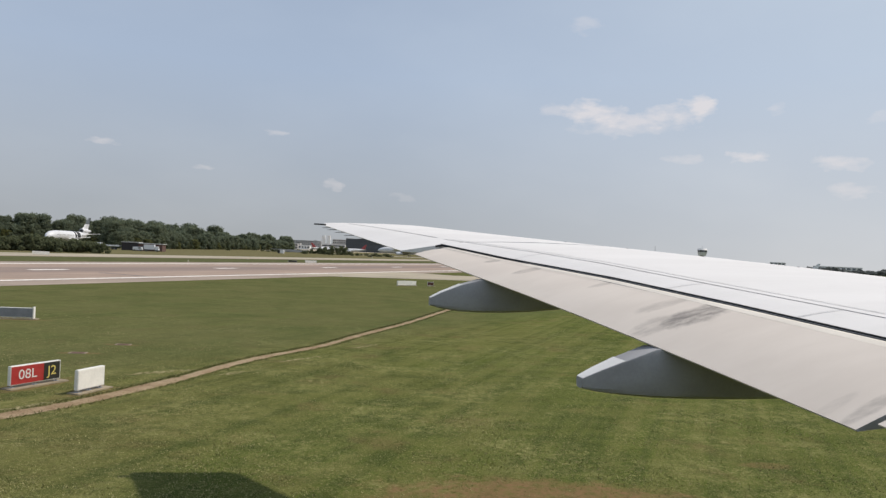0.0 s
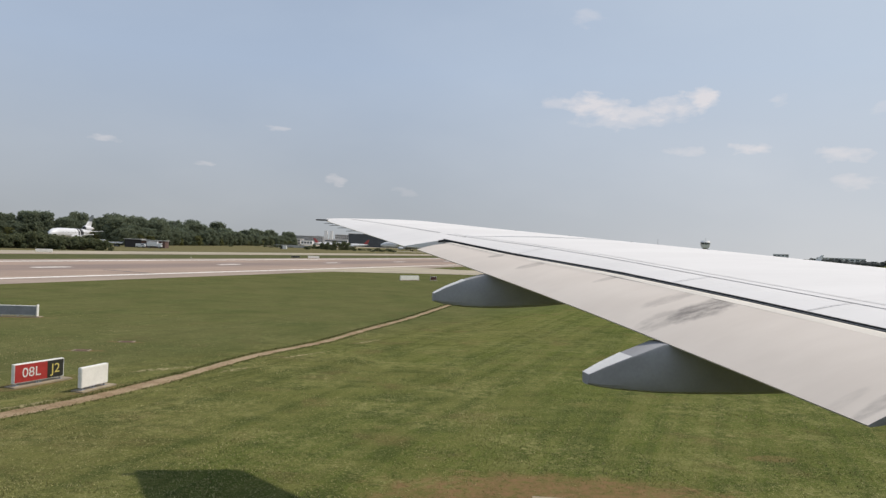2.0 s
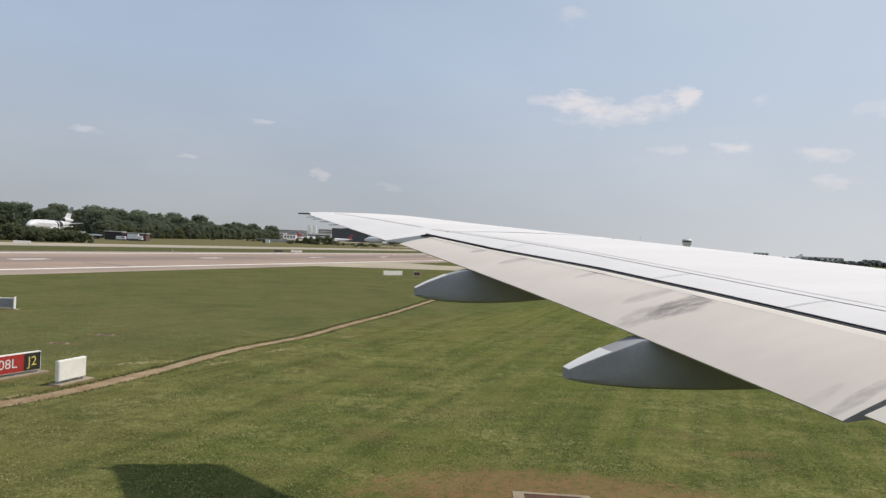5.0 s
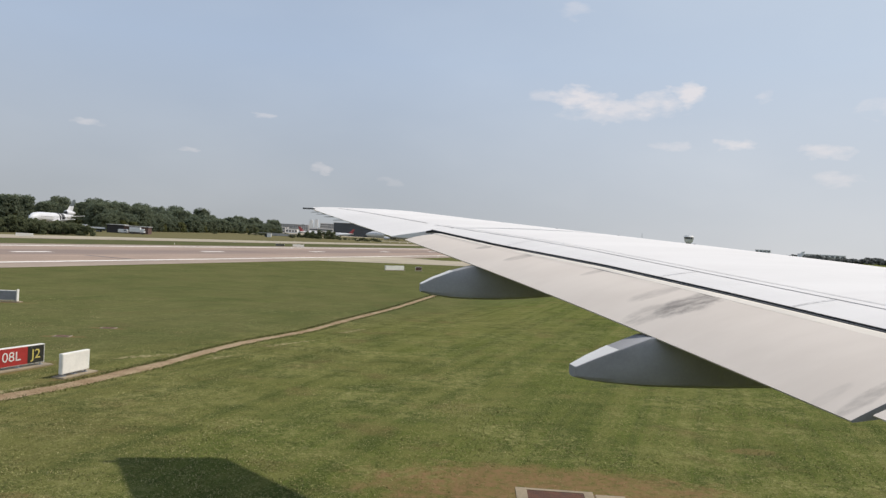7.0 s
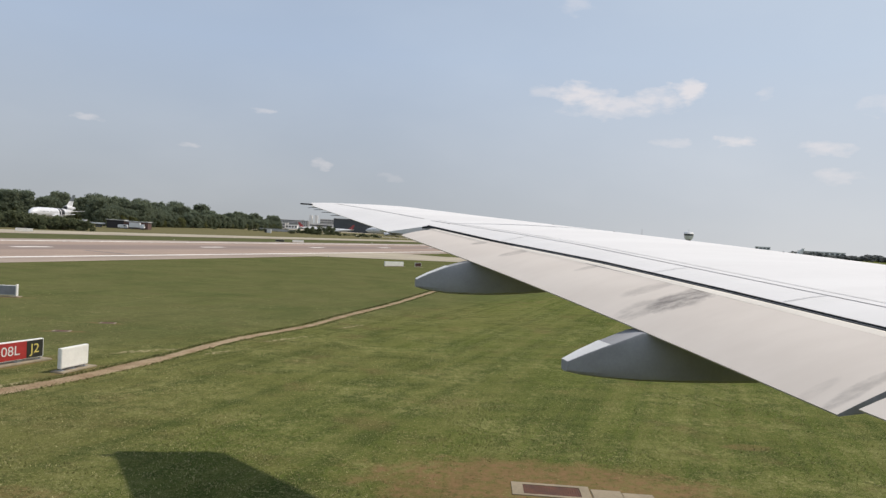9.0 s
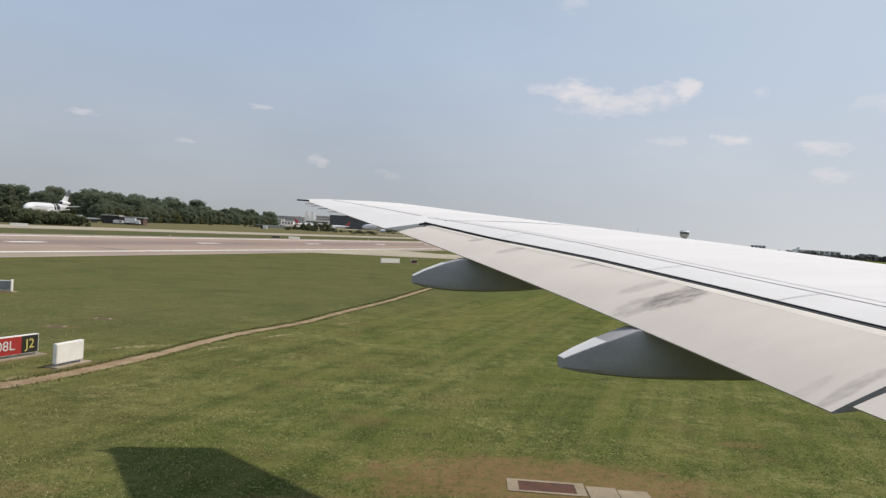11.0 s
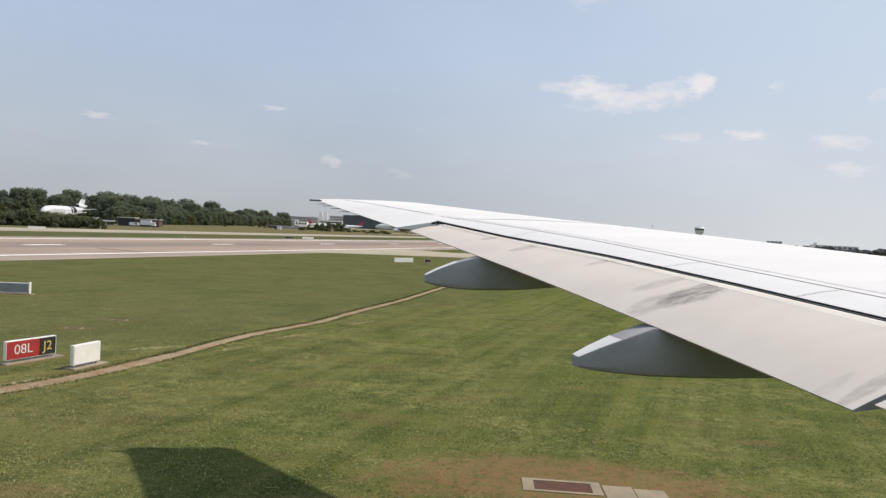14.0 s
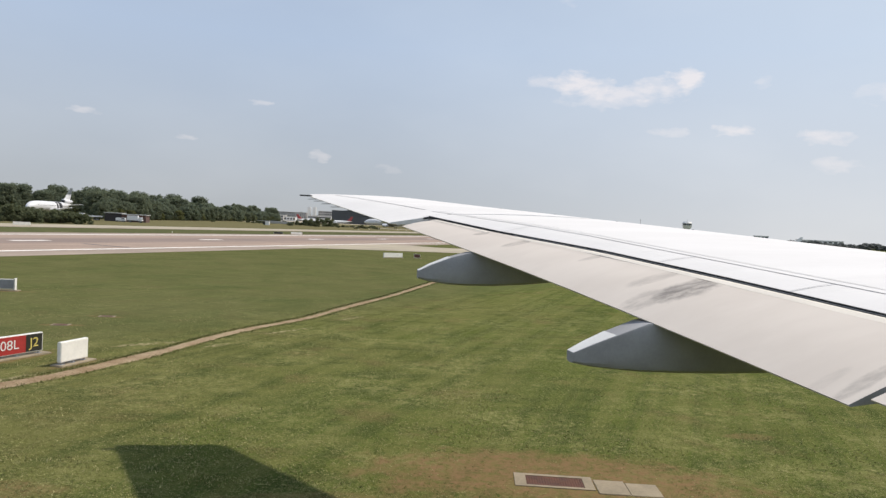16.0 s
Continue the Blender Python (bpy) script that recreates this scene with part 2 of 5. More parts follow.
    c_ = m.mix(m.ramp(fine, 0.53, 0.68, 0.0, 0.65), c_, (0.26, 0.248, 0.105))
    c_ = m.mix(m.math("MULTIPLY", m.ramp(spark, 0.57, 0.68, 0.0, 0.7), m.ramp(clump, 0.40, 0.60, 0.35, 1.0)), c_, (0.40, 0.36, 0.20))
    c_ = m.mix(m.ramp(even, 1.0, 0.5, 0.0, 0.48), c_, m.mix(m.ramp(patch, 0.38, 0.62), (0.084, 0.101, 0.043), (0.112, 0.117, 0.055)))
    # duller grass beyond the runway and drier stuff beyond the taxiway
    c_ = m.mix(m.ramp(v, -124.0, -132.0, 0.0, 0.7), c_, m.mix(m.ramp(patch, 0.4, 0.6), (0.088, 0.098, 0.052), (0.115, 0.118, 0.060)))
    c_ = m.mix(m.ramp(v, -190.0, -200.0, 0.0, 0.75), c_, m.mix(m.ramp(lane, 0.4, 0.62), (0.150, 0.134, 0.070), (0.205, 0.176, 0.096)))
    return c_, fine, fleck


M_GRASS = Mat("mown_grass", rough=1.0, spec=0.0)
gc, gfine, gfleck = grass_color(M_GRASS)
EARTH = (0.215, 0.137, 0.072)
for cx, cy, rx, ry, turn, k in ((3.2, 16.0, 5.6, 2.2, -4, 1.0), (-15.3, 26.1, 2.2, 0.8, 66, 0.7), (-12.6, 25.6, 1.4, 0.5, 66, 0.5),
                                (-17.4, 33.9, 1.3, 0.4, 10, 0.7), (-28.6, 45.9, 3.4, 0.7, 6, 0.6), (9.5, 20.0, 1.0, 0.4, 0, 0.55),
                                (-16.8, 37.1, 1.1, 0.35, 0, 0.7), (-2.0, 14.2, 2.6, 0.5, 8, 0.45), (-9.3, 14.0, 2.6, 0.7, 0, 0.6)):
    gc = M_GRASS.mix(M_GRASS.math("MULTIPLY", M_GRASS.math("MULTIPLY", M_GRASS.blob(cx, cy, rx, ry, turn, 0.55, 1.3), M_GRASS.ramp(gfleck, 0.34, 0.66, 0.35, 1.0)), k), gc, EARTH)
# dry cuttings lying beside the path
for cx, cy, rx, ry, turn in ((-11.9, 30.0, 1.7, 0.35, 40), (-6.9, 35.2, 1.9, 0.22, 55), (-13.5, 22.9, 1.3, 0.30, 58), (-9.0, 30.4, 1.0, 0.25, 60), (-4.2, 41.0, 1.5, 0.25, 60)):
    gc = M_GRASS.mix(M_GRASS.math("MULTIPLY", M_GRASS.blob(cx, cy, rx, ry, turn, 0.8, 1.6), M_GRASS.ramp(gfleck, 0.46, 0.58, 0.0, 0.8)), gc, (0.40, 0.335, 0.20))
M_GRASS.color(gc)
M_GRASS.bump(M_GRASS.math("ADD", gfine, gfleck), 0.35, 0.025)

M_BLADE = Mat("grass_blades", rough=1.0, spec=0.0)
bc, _, _ = grass_color(M_BLADE)
M_BLADE.color(M_BLADE.mix(M_BLADE.ramp(M_BLADE.island(), 0.3, 1.0, 0.0, 0.9), bc, (0.34, 0.315, 0.15)))
M_BLADE.p.inputs["Transmission Weight"].default_value = 0.0
btr = M_BLADE.t.nodes.new("ShaderNodeBsdfTranslucent")
M_BLADE.t.links.new(M_BLADE.p.inputs["Base Color"].links[0].from_socket, btr.inputs[0])
bmx = M_BLADE.t.nodes.new("ShaderNodeMixShader")
bmx.inputs[0].default_value = 0.2
M_BLADE.t.links.new(M_BLADE.p.outputs[0], bmx.inputs[1])
M_BLADE.t.links.new(btr.outputs[0], bmx.inputs[2])
M_BLADE.t.links.new(bmx.outputs[0], M_BLADE.t.nodes["Material Output"].inputs[0])

M_STRAW = Mat("dry_stalks", rough=1.0, spec=0.0)
M_STRAW.color(M_STRAW.mix(M_STRAW.island(), (0.20, 0.20, 0.08), (0.44, 0.40, 0.20)))

M_DIRT = Mat("trodden_earth", rough=0.95, spec=0.1)
dn, df = M_DIRT.noise(0.8, 5, 0.6), M_DIRT.noise(14.0, 5, 0.7)
dc = M_DIRT.mix(M_DIRT.ramp(dn, 0.35, 0.65), (0.29, 0.205, 0.122), (0.40, 0.305, 0.195))
dc = M_DIRT.mix(M_DIRT.ramp(df, 0.55, 0.35, 0.0, 0.6), dc, (0.14, 0.085, 0.05))
M_DIRT.color(dc).bump(df, 0.7, 0.03)

M_RWY = Mat("runway_asphalt", rough=1.0, spec=0.06)
rvec, ru, rv = runway_coords(M_RWY)
rlong = M_RWY.noise(1.0, 4, 0.6, stretched(M_RWY, rvec, 0.012, 0.35))
rpatch, rfine = M_RWY.noise(0.07, 4, 0.6), M_RWY.noise(2.5, 4, 0.7)
rc = M_RWY.mix(M_RWY.ramp(rlong, 0.35, 0.68), (0.365, 0.276, 0.222), (0.455, 0.350, 0.284))
rc = M_RWY.mix(M_RWY.ramp(rpatch, 0.40, 0.62, 0.0, 0.4), rc, (0.28, 0.222, 0.188))
# rubber laid down by landing wheels along the middle
off = M_RWY.math("ABSOLUTE", M_RWY.math("ADD", rv, 78.0 + 22.5))
rc = M_RWY.mix(M_RWY.math("MULTIPLY", M_RWY.ramp(off, 12.0, 3.0), M_RWY.ramp(rlong, 0.30, 0.62, 0.15, 0.75)), rc, (0.205, 0.168, 0.162))
rc = M_RWY.mix(M_RWY.ramp(rfine, 0.60, 0.36, 0.0, 0.25), rc, (0.17, 0.14, 0.12))
M_RWY.color(rc).bump(rfine, 0.2, 0.01)

M_TWY = worn("taxiway_concrete", (0.44, 0.385, 0.295), 0.85, amount=0.22, scale=0.08, grain=1.5, spec=0.06)
M_SHOULDER = worn("shoulder_asphalt", (0.375, 0.305, 0.252), 0.85, amount=0.2, scale=0.1, grain=1.8, spec=0.06)
M_LINE = worn("runway_paint", (0.90, 0.86, 0.80), 0.8, amount=0.10, scale=0.6, grain=6.0)
M_CONC = worn("pale_concrete", (0.34, 0.282, 0.20), 0.9, amount=0.3, scale=1.2, grain=18.0, spec=0.2)
M_RUST = worn("rusty_iron", (0.135, 0.060, 0.038), 0.95, 0.0, amount=0.5, scale=2.5, grain=26.0)
M_STEEL = worn("galvanised_steel", (0.42, 0.42, 0.42), 0.45, 0.7, amount=0.25, scale=6.0, grain=60.0)
M_CASE = worn("white_sign_case", (0.88, 0.86, 0.81), 0.45, amount=0.14, scale=3.0, grain=22.0)
M_CREAM = worn("cream_sign_panel", (0.94, 0.91, 0.83), 0.45, amount=0.12, scale=2.0, grain=20.0)
M_RED = worn("red_sign_panel", (0.46, 0.045, 0.040), 0.4, amount=0.2, scale=4.0, grain=30.0)
M_BLACKP = worn("black_sign_panel", (0.035, 0.034, 0.028), 0.4, amount=0.2, scale=4.0, grain=30.0)
M_MAROON = worn("dull_maroon_panel", (0.13, 0.05, 0.04), 0.5, amount=0.3, scale=3.0, grain=24.0)
M_GREYP = worn("weathered_grey_panel", (0.27, 0.28, 0.30), 0.6, amount=0.25, scale=1.6, grain=12.0)
M_WHITE = worn("white_letters", (0.80, 0.78, 0.74), 0.5, amount=0.05, scale=5.0)
M_YELLOW = worn("yellow_letters", (0.74, 0.60, 0.16), 0.5, amount=0.05, scale=5.0)
M_ORANGE = worn("orange_panel", (0.55, 0.20, 0.07), 0.5, amount=0.2)

# aircraft skin
M_SKIN = Mat("grey_wing_paint", (0.60, 0.61, 0.63), 0.9, 0.0, 0.10, 0.0)
sb, sf = M_SKIN.noise(0.55, 5, 0.6, stretch=(0.35, 1.6, 1)), M_SKIN.noise(9.0, 4, 0.65, stretch=(0.5, 2.0, 1))
sc = M_SKIN.mix(M_SKIN.ramp(sb, 0.32, 0.70), (0.712, 0.697, 0.684), (0.757, 0.742, 0.729))
sc = M_SKIN.mix(M_SKIN.ramp(sf, 0.58, 0.80, 0.0, 0.22), sc, (0.56, 0.555, 0.55))
M_SKIN.color(sc).rough(M_SKIN.ramp(sf, 0.3, 0.7, 0.82, 0.92))

M_FLAP = Mat("grey_flap_paint", (0.5, 0.5, 0.5), 0.8, 0.0, 0.15)
fb, ff = M_FLAP.noise(0.7, 5, 0.6, stretch=(0.45, 1.8, 1)), M_FLAP.noise(7.0, 5, 0.7, stretch=(0.35, 2.4, 1))
fc = M_FLAP.mix(M_FLAP.ramp(fb, 0.32, 0.70), (0.645, 0.582, 0.523), (0.695, 0.632, 0.570))
fc = M_FLAP.mix(M_FLAP.ramp(ff, 0.60, 0.85, 0.0, 0.12), fc, (0.56, 0.53, 0.50))
# soot streaks blown back over the flap
soot = (0.20, 0.185, 0.175)
swirl = M_FLAP.noise(3.2, 6, 0.7, stretch=(0.45, 2.2, 1))
for cx, cy, rx, ry, turn, k in ((7.05, 12.0, 0.85, 0.36, 3, 1.0), (6.2, 12.1, 0.75, 0.30, 2, 0.5), (6.75, 12.75, 0.75, 0.20, 0, 0.38), (6.2, 14.5, 0.40, 0.12, 0, 0.5),
                                (5.1, 16.55, 0.50, 0.20, 0, 0.55), (4.55, 18.0, 0.32, 0.14, 0, 0.6), (7.75, 8.42, 0.90, 0.12, 4, 0.48), (7.2, 8.7, 0.5, 0.10, 4, 0.22), (7.42, 12.2, 0.05, 0.20, 20, 1.3), (7.22, 12.75, 0.05, 0.18, 20, 1.3), (6.45, 14.55, 0.05, 0.22, 20, 1.3),
                                (5.62, 16.6, 0.05, 0.22, 20, 1.2), (4.95, 18.1, 0.05, 0.22, 20, 1.2)):
    bl = M_FLAP.math("MULTIPLY", M_FLAP.blob(cx, cy, rx, ry, turn, 0.5, 1.8), M_FLAP.ramp(swirl, 0.30, 0.68, 0.20 * k, 0.9 * k))
    fc = M_FLAP.mix(bl, fc, soot)
M_FLAP.color(fc).rough(M_FLAP.ramp(fb, 0.3, 0.7, 0.80, 0.88))

# flap nose tone with the sunlight on its curve put into the colour
M_NOSE = worn("sunlit_flap_nose_paint", (0.82, 0.76, 0.675), 0.65, amount=0.10, scale=1.4, grain=14.0, spec=0.2)
# one fairing paint in two tones: sunlit top paled, shaded sides darkened
M_FAIRTOP = worn("sunlit_fairing_paint", (0.74, 0.735, 0.72), 0.6, amount=0.12, scale=1.5, grain=20.0, spec=0.3)
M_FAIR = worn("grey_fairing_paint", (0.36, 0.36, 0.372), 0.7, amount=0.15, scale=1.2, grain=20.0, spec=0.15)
# black for the slot's painted shade, the aileron's gap and its end strip
M_GAP = worn("black_gap", (0.012, 0.012, 0.013), 0.7, amount=0.3, scale=4.0)
M_SEAM = worn("grey_sealant", (0.33, 0.33, 0.335), 0.6, amount=0.2, scale=4.0)
M_DARKMET = worn("dark_metal", (0.05, 0.05, 0.052), 0.5, 0.4, amount=0.3)
M_HULL = worn("white_hull_paint", (0.78, 0.78, 0.79), 0.35, amount=0.10, scale=0.25, grain=4.0, coat=0.1)
M_TAILRED = worn("red_tail_paint", (0.36, 0.06, 0.06), 0.4, amount=0.1)
M_TAILGREY = worn("grey_tail_paint", (0.13, 0.15, 0.155), 0.5, amount=0.3)
M_TYRE = worn("tyre_rubber", (0.025, 0.025, 0.025), 0.85, amount=0.3)
M_BRICK = worn("brown_cladding", (0.15, 0.085, 0.07), 0.75, amount=0.35, scale=0.6, grain=8.0)
M_DARKW = worn("dark_shed_wall", (0.045, 0.04, 0.042), 0.8, amount=0.4, scale=0.5)
M_ROOFL = worn("pale_metal_roof", (0.58, 0.57, 0.55), 0.5, amount=0.15, scale=0.4)
M_GLASSB = worn("dark_curtain_wall", (0.045, 0.055, 0.066), 0.35, amount=0.35, scale=0.06, grain=0.9)
M_CONCB = worn("grey_concrete_wall", (0.46, 0.45, 0.44), 0.8, amount=0.25, scale=0.08, grain=1.0)
M_WHITEB = worn("white_cladding", (0.82, 0.81, 0.79), 0.6, amount=0.15, scale=0.1, grain=1.0)
M_PANE = worn("dark_glazing", (0.08, 0.09, 0.10), 0.12, amount=0.2)
M_TRUNK = worn("bark", (0.10, 0.075, 0.055), 0.9, amount=0.4, scale=2.0, grain=12.0)


def leaf_mat(name, a, b, clear=0.46):
    m = Mat(name, rough=0.95, spec=0.05)
    col = m.mix(m.island(), a, b)
    col = m.mix(m.ramp(m.random(), 0.0, 1.0, 0.0, 0.35), col, (0.165, 0.178, 0.10))
    col = m.mix(m.ramp(m.noise(0.35, 3), 0.40, 0.65, 0.0, 0.3), col, tuple(x * 0.85 for x in a))
    m.color(col)
    tr = m.t.nodes.new("ShaderNodeBsdfTranslucent")
    m.t.links.new(col, tr.inputs[0])
    mixn = m.t.nodes.new("ShaderNodeMixShader")
    mixn.inputs[0].default_value = clear
    m.t.links.new(m.p.outputs[0], mixn.inputs[1])
    m.t.links.new(tr.outputs[0], mixn.inputs[2])
    m.t.links.new(mixn.outputs[0], m.t.nodes["Material Output"].inputs[0])
    return m


# oak leaf colours lifted and greyed to take in some distance haze
M_LEAF = leaf_mat("oak_leaves", (0.160, 0.192, 0.135), (0.235, 0.268, 0.178))
M_LEAFP = leaf_mat("pale_leaves", (0.15, 0.165, 0.065), (0.23, 0.225, 0.095))
M_BUSH = leaf_mat("bush_leaves", (0.115, 0.135, 0.075), (0.18, 0.195, 0.11))
# greyer still: the haze over far woods and ridge is put into the colour
M_HILL = leaf_mat("hazed_woodland", (0.20, 0.215, 0.21), (0.26, 0.27, 0.26), 0.62)

# ---------------------------------------------------------------- small builders


def mesh_of(name, verts, faces, mat, smooth=False):
    me = bpy.data.meshes.new(name)
    me.from_pydata([tuple(v) for v in verts], [], faces)
    me.materials.append(mat.m)
    if smooth:
        me.polygons.foreach_set("use_smooth", [True] * len(me.polygons))
    me.update()
    return me


def mesh_part(name, verts, faces, mat, parent=None, label="", smooth=False, fix=True):
    me = mesh_of(name, verts, faces, mat, smooth)
    if fix:
        bm = bmesh.new()
        bm.from_mesh(me)
        bmesh.ops.recalc_face_normals(bm, faces=bm.faces)
        bm.to_mesh(me)
        bm.free()
    ob = new(name, me)
    ob.parent = parent
    if label:
        tagged(ob, label)
    return ob


def part(name, bm, mat, parent=None, label="", smooth=False):
    me = bpy.data.meshes.new(name)
    if smooth:
        for f in bm.faces:
            f.smooth = True
    bm.to_mesh(me)
    bm.free()
    me.materials.append(mat.m)
    ob = new(name, me)
    ob.parent = parent
    if label:
        tagged(ob, label)
    return ob


def thing(name, m, label, category, group="", kind=""):
    ob = new(name)
    ob.matrix_world = m
    return tagged(ob, label, category, group, kind)


def box_bm(x0, x1, y0, y1, z0, z1, bevel=0.0, bm=None):
    b = bm or bmesh.new()
    made = bmesh.ops.create_cube(b, size=1.0)["verts"]
    bmesh.ops.scale(b, vec=(x1 - x0, y1 - y0, z1 - z0), verts=made)
    bmesh.ops.translate(b, vec=((x0 + x1) / 2, (y0 + y1) / 2, (z0 + z1) / 2), verts=made)
    if bevel:
        bmesh.ops.bevel(b, geom=list({e for v in made for e in v.link_edges}), offset=bevel, segments=2, affect="EDGES")
    return b


def tube_bm(p, q, r0, r1=None, seg=10, bm=None):
    b = bm or bmesh.new()
    p, q = Vector(p), Vector(q)
    made = bmesh.ops.create_cone(b, cap_ends=True, segments=seg, radius1=r0, radius2=r0 if r1 is None else r1, depth=(q - p).length)["verts"]
    m = Matrix.Translation((p + q) / 2) @ (q - p).to_track_quat("Z", "Y").to_matrix().to_4x4()
    bmesh.ops.transform(b, matrix=m, verts=made)
    return b


def loft(sections, closed=True, caps=True):
    """Vertices and faces through equal rings of points."""
    n = len(sections[0])
    verts = [p for s in sections for p in s]
    faces = []
    for i in range(len(sections) - 1):
        for j in range(n if closed else n - 1):
            k = (j + 1) % n
            faces.append((i * n + j, i * n + k, (i + 1) * n + k, (i + 1) * n + j))
    if caps:
        faces += [tuple(range(n)), tuple(range((len(sections) - 1) * n, len(sections) * n))[::-1]]
    return verts, faces


def strip(points_a, points_b):
    """A ribbon between two equal rows of points."""
    n = len(points_a)
    return list(points_a) + list(points_b), [(i, i + 1, n + i + 1, n + i) for i in range(n - 1)]


def letters(text, size, mat, parent, m, name="lettering"):
    cu = bpy.data.curves.new(name, "FONT")
    cu.body, cu.size, cu.extrude, cu.align_x, cu.align_y = text, size, 0.002, "CENTER", "CENTER"
    tmp = bpy.data.objects.new(name, cu)
    scene.collection.objects.link(tmp)
    me = bpy.data.meshes.new_from_object(tmp.evaluated_get(bpy.context.evaluated_depsgraph_get()))
    bpy.data.objects.remove(tmp)
    me.materials.clear()
    me.materials.append(mat.m)
    ob = new(name, me)
    ob.parent = parent
    ob.matrix_local = m
    return ob

# ---------------------------------------------------------------- ground, runway, taxiways, path
RS, RC = math.sin(radians(RWY_DEG)), math.cos(radians(RWY_DEG))


def rw(u, v, z=0.0):
    """World place of a point u metres along and v metres across the runway's axes."""
    return (u * RS + v * RC, u * RC - v * RS, z)


ring = [(4700 * math.cos(a), 4700 * math.sin(a), 0) for a in np.linspace(0, 2 * math.pi, 97)[:-1]]
ground = mesh_part("ground", ring, [tuple(range(96))], M_GRASS)
tagged(ground, "mown airfield grass, green with straw-coloured patches and bare spots", "ground", kind="structure")


def slab(name, u0, u1, v0, v1, z, mat, parent=None, skirt=True):
    vs = [rw(u0, v0, z), rw(u1, v0, z), rw(u1, v1, z), rw(u0, v1, z)]
    vs += [(x, y, -0.05) for x, y, _ in vs]
    fs = [(0, 1, 2, 3)] + ([(0, 1, 5, 4), (1, 2, 6, 5), (2, 3, 7, 6), (3, 0, 4, 7)] if skirt else [])
    return mesh_part(name, vs, fs, mat, parent)


runway = tagged(slab("runway", -500, 2400, -123.6, -77.4, 0.030, M_RWY), "grey-brown asphalt runway with rubber marks", "runway", kind="structure")
slab("shoulder", -500, 2400, -77.39, -70.5, 0.022, M_SHOULDER, runway)
slab("shoulder", -500, 2400, -130.6, -123.61, 0.022, M_SHOULDER, runway)
slab("edge_line", -500, 2400, -79.1, -77.7, 0.036, M_LINE, runway, False)
slab("edge_line", -500, 2400, -122.9, -120.8, 0.036, M_LINE, runway, False)
for k in range(34):
    slab("centre_dash", 78 + 44 * k, 84.8 + 44 * k, -101.4, -99.6, 0.036, M_LINE, runway, False)
# dark joint where the surface was repaired
mesh_part("repair_strip", [(-54.4, 110.0, 0.034), (-45.0, 105.3, 0.034), (-44.9, 106.1, 0.034), (-54.2, 110.9, 0.034)], [(0, 1, 2, 3)], M_DARKMET, runway)

taxiway = tagged(slab("taxiway", -500, 1900, -190.0, -166.0, 0.030, M_TWY), "pale concrete taxiway running beside the runway", "taxiway", kind="structure")
slab("shoulder", -500, 1900, -165.99, -162.0, 0.022, M_SHOULDER, taxiway)

# short link that leaves the runway on the near side
link_pts = [(-30, 133.5), (-22, 136.2), (2.4, 144.8), (40, 152), (160, 172)]
link_far = [(-4, 205), (-8.8, 183), (2.9, 174), (40, 178), (160, 198)]
vs, fs = strip([(x, y, 0.026) for x, y in link_pts], [(x, y, 0.026) for x, y in link_far])
link = tagged(mesh_part("taxiway_link", vs, fs, M_TWY), "pale concrete link taxiway joining the runway", "taxiway", kind="structure")
apron = tagged(slab("apron", 560, 1500, -760, -480, 0.025, M_TWY), "wide pale concrete apron before the terminal", "apron", kind="structure")
slab("crossing", 560, 600, -485, -195, 0.024, M_TWY, apron)

# worn footpath through the grass
track = [(-27, 4), (-19.5, 12.5), (-15.2, 18.5), (-13.21, 22.02), (-12.33, 23.67), (-11.48, 25.96), (-10.54, 29.0), (-10.06, 31.08), (-9.47, 33.32), (-8.69, 35.55),
         (-7.71, 37.71), (-6.64, 40.38), (-5.55, 44.55), (-4.18, 49.35), (-2.47, 55.32), (-0.29, 64.68), (2.6, 77.0), (5.5, 90.0)]


def smooth_line(pts, step=0.35):
    out = []
    for i in range(len(pts) - 1):
        p0, p1, p2, p3 = (Vector((*pts[max(0, min(len(pts) - 1, j))], 0)) for j in (i - 1, i, i + 1, i + 2))
        n = max(2, int((p2 - p1).length / step))
        for k in range(n):
            t = k / n
            out.append(0.5 * ((2 * p1) + (p2 - p0) * t + (2 * p0 - 5 * p1 + 4 * p2 - p3) * t * t + (3 * p1 - p0 - 3 * p2 + p3) * t ** 3))
    return out


line = smooth_line(track)
rings = []
for i, p in enumerate(line):
    d = (line[min(i + 1, len(line) - 1)] - line[max(i - 1, 0)]).normalized()
    side = Vector((d.y, -d.x, 0))
    half = 0.36 - 0.12 * min(1, max(0, (p.y - 24) / 16)) + 0.14 * noise.noise(p * 0.5) + 0.12 * noise.noise(p * 2.3)
    row = []
    for j, a in enumerate((-1.0, -0.75, -0.35, 0.0, 0.35, 0.75, 1.0)):
        q = p + side * (half * a * (1 + 0.12 * noise.noise(p * 3 + Vector((0, 0, j)))))
        lip = 0.006 if abs(a) == 1 else 0.018 + 0.02 * noise.noise(q * 4.0)
        row.append((q.x, q.y, max(0.005, lip)))
    rings.append(row)
vs, fs = loft(rings, closed=False, caps=False)
tagged(mesh_part("footpath", vs, fs, M_DIRT, smooth=True), "narrow winding path of bare brown earth through grass", "path", kind="structure")


def cut_line():
    return np.array([(p.x, p.y) for p in line])


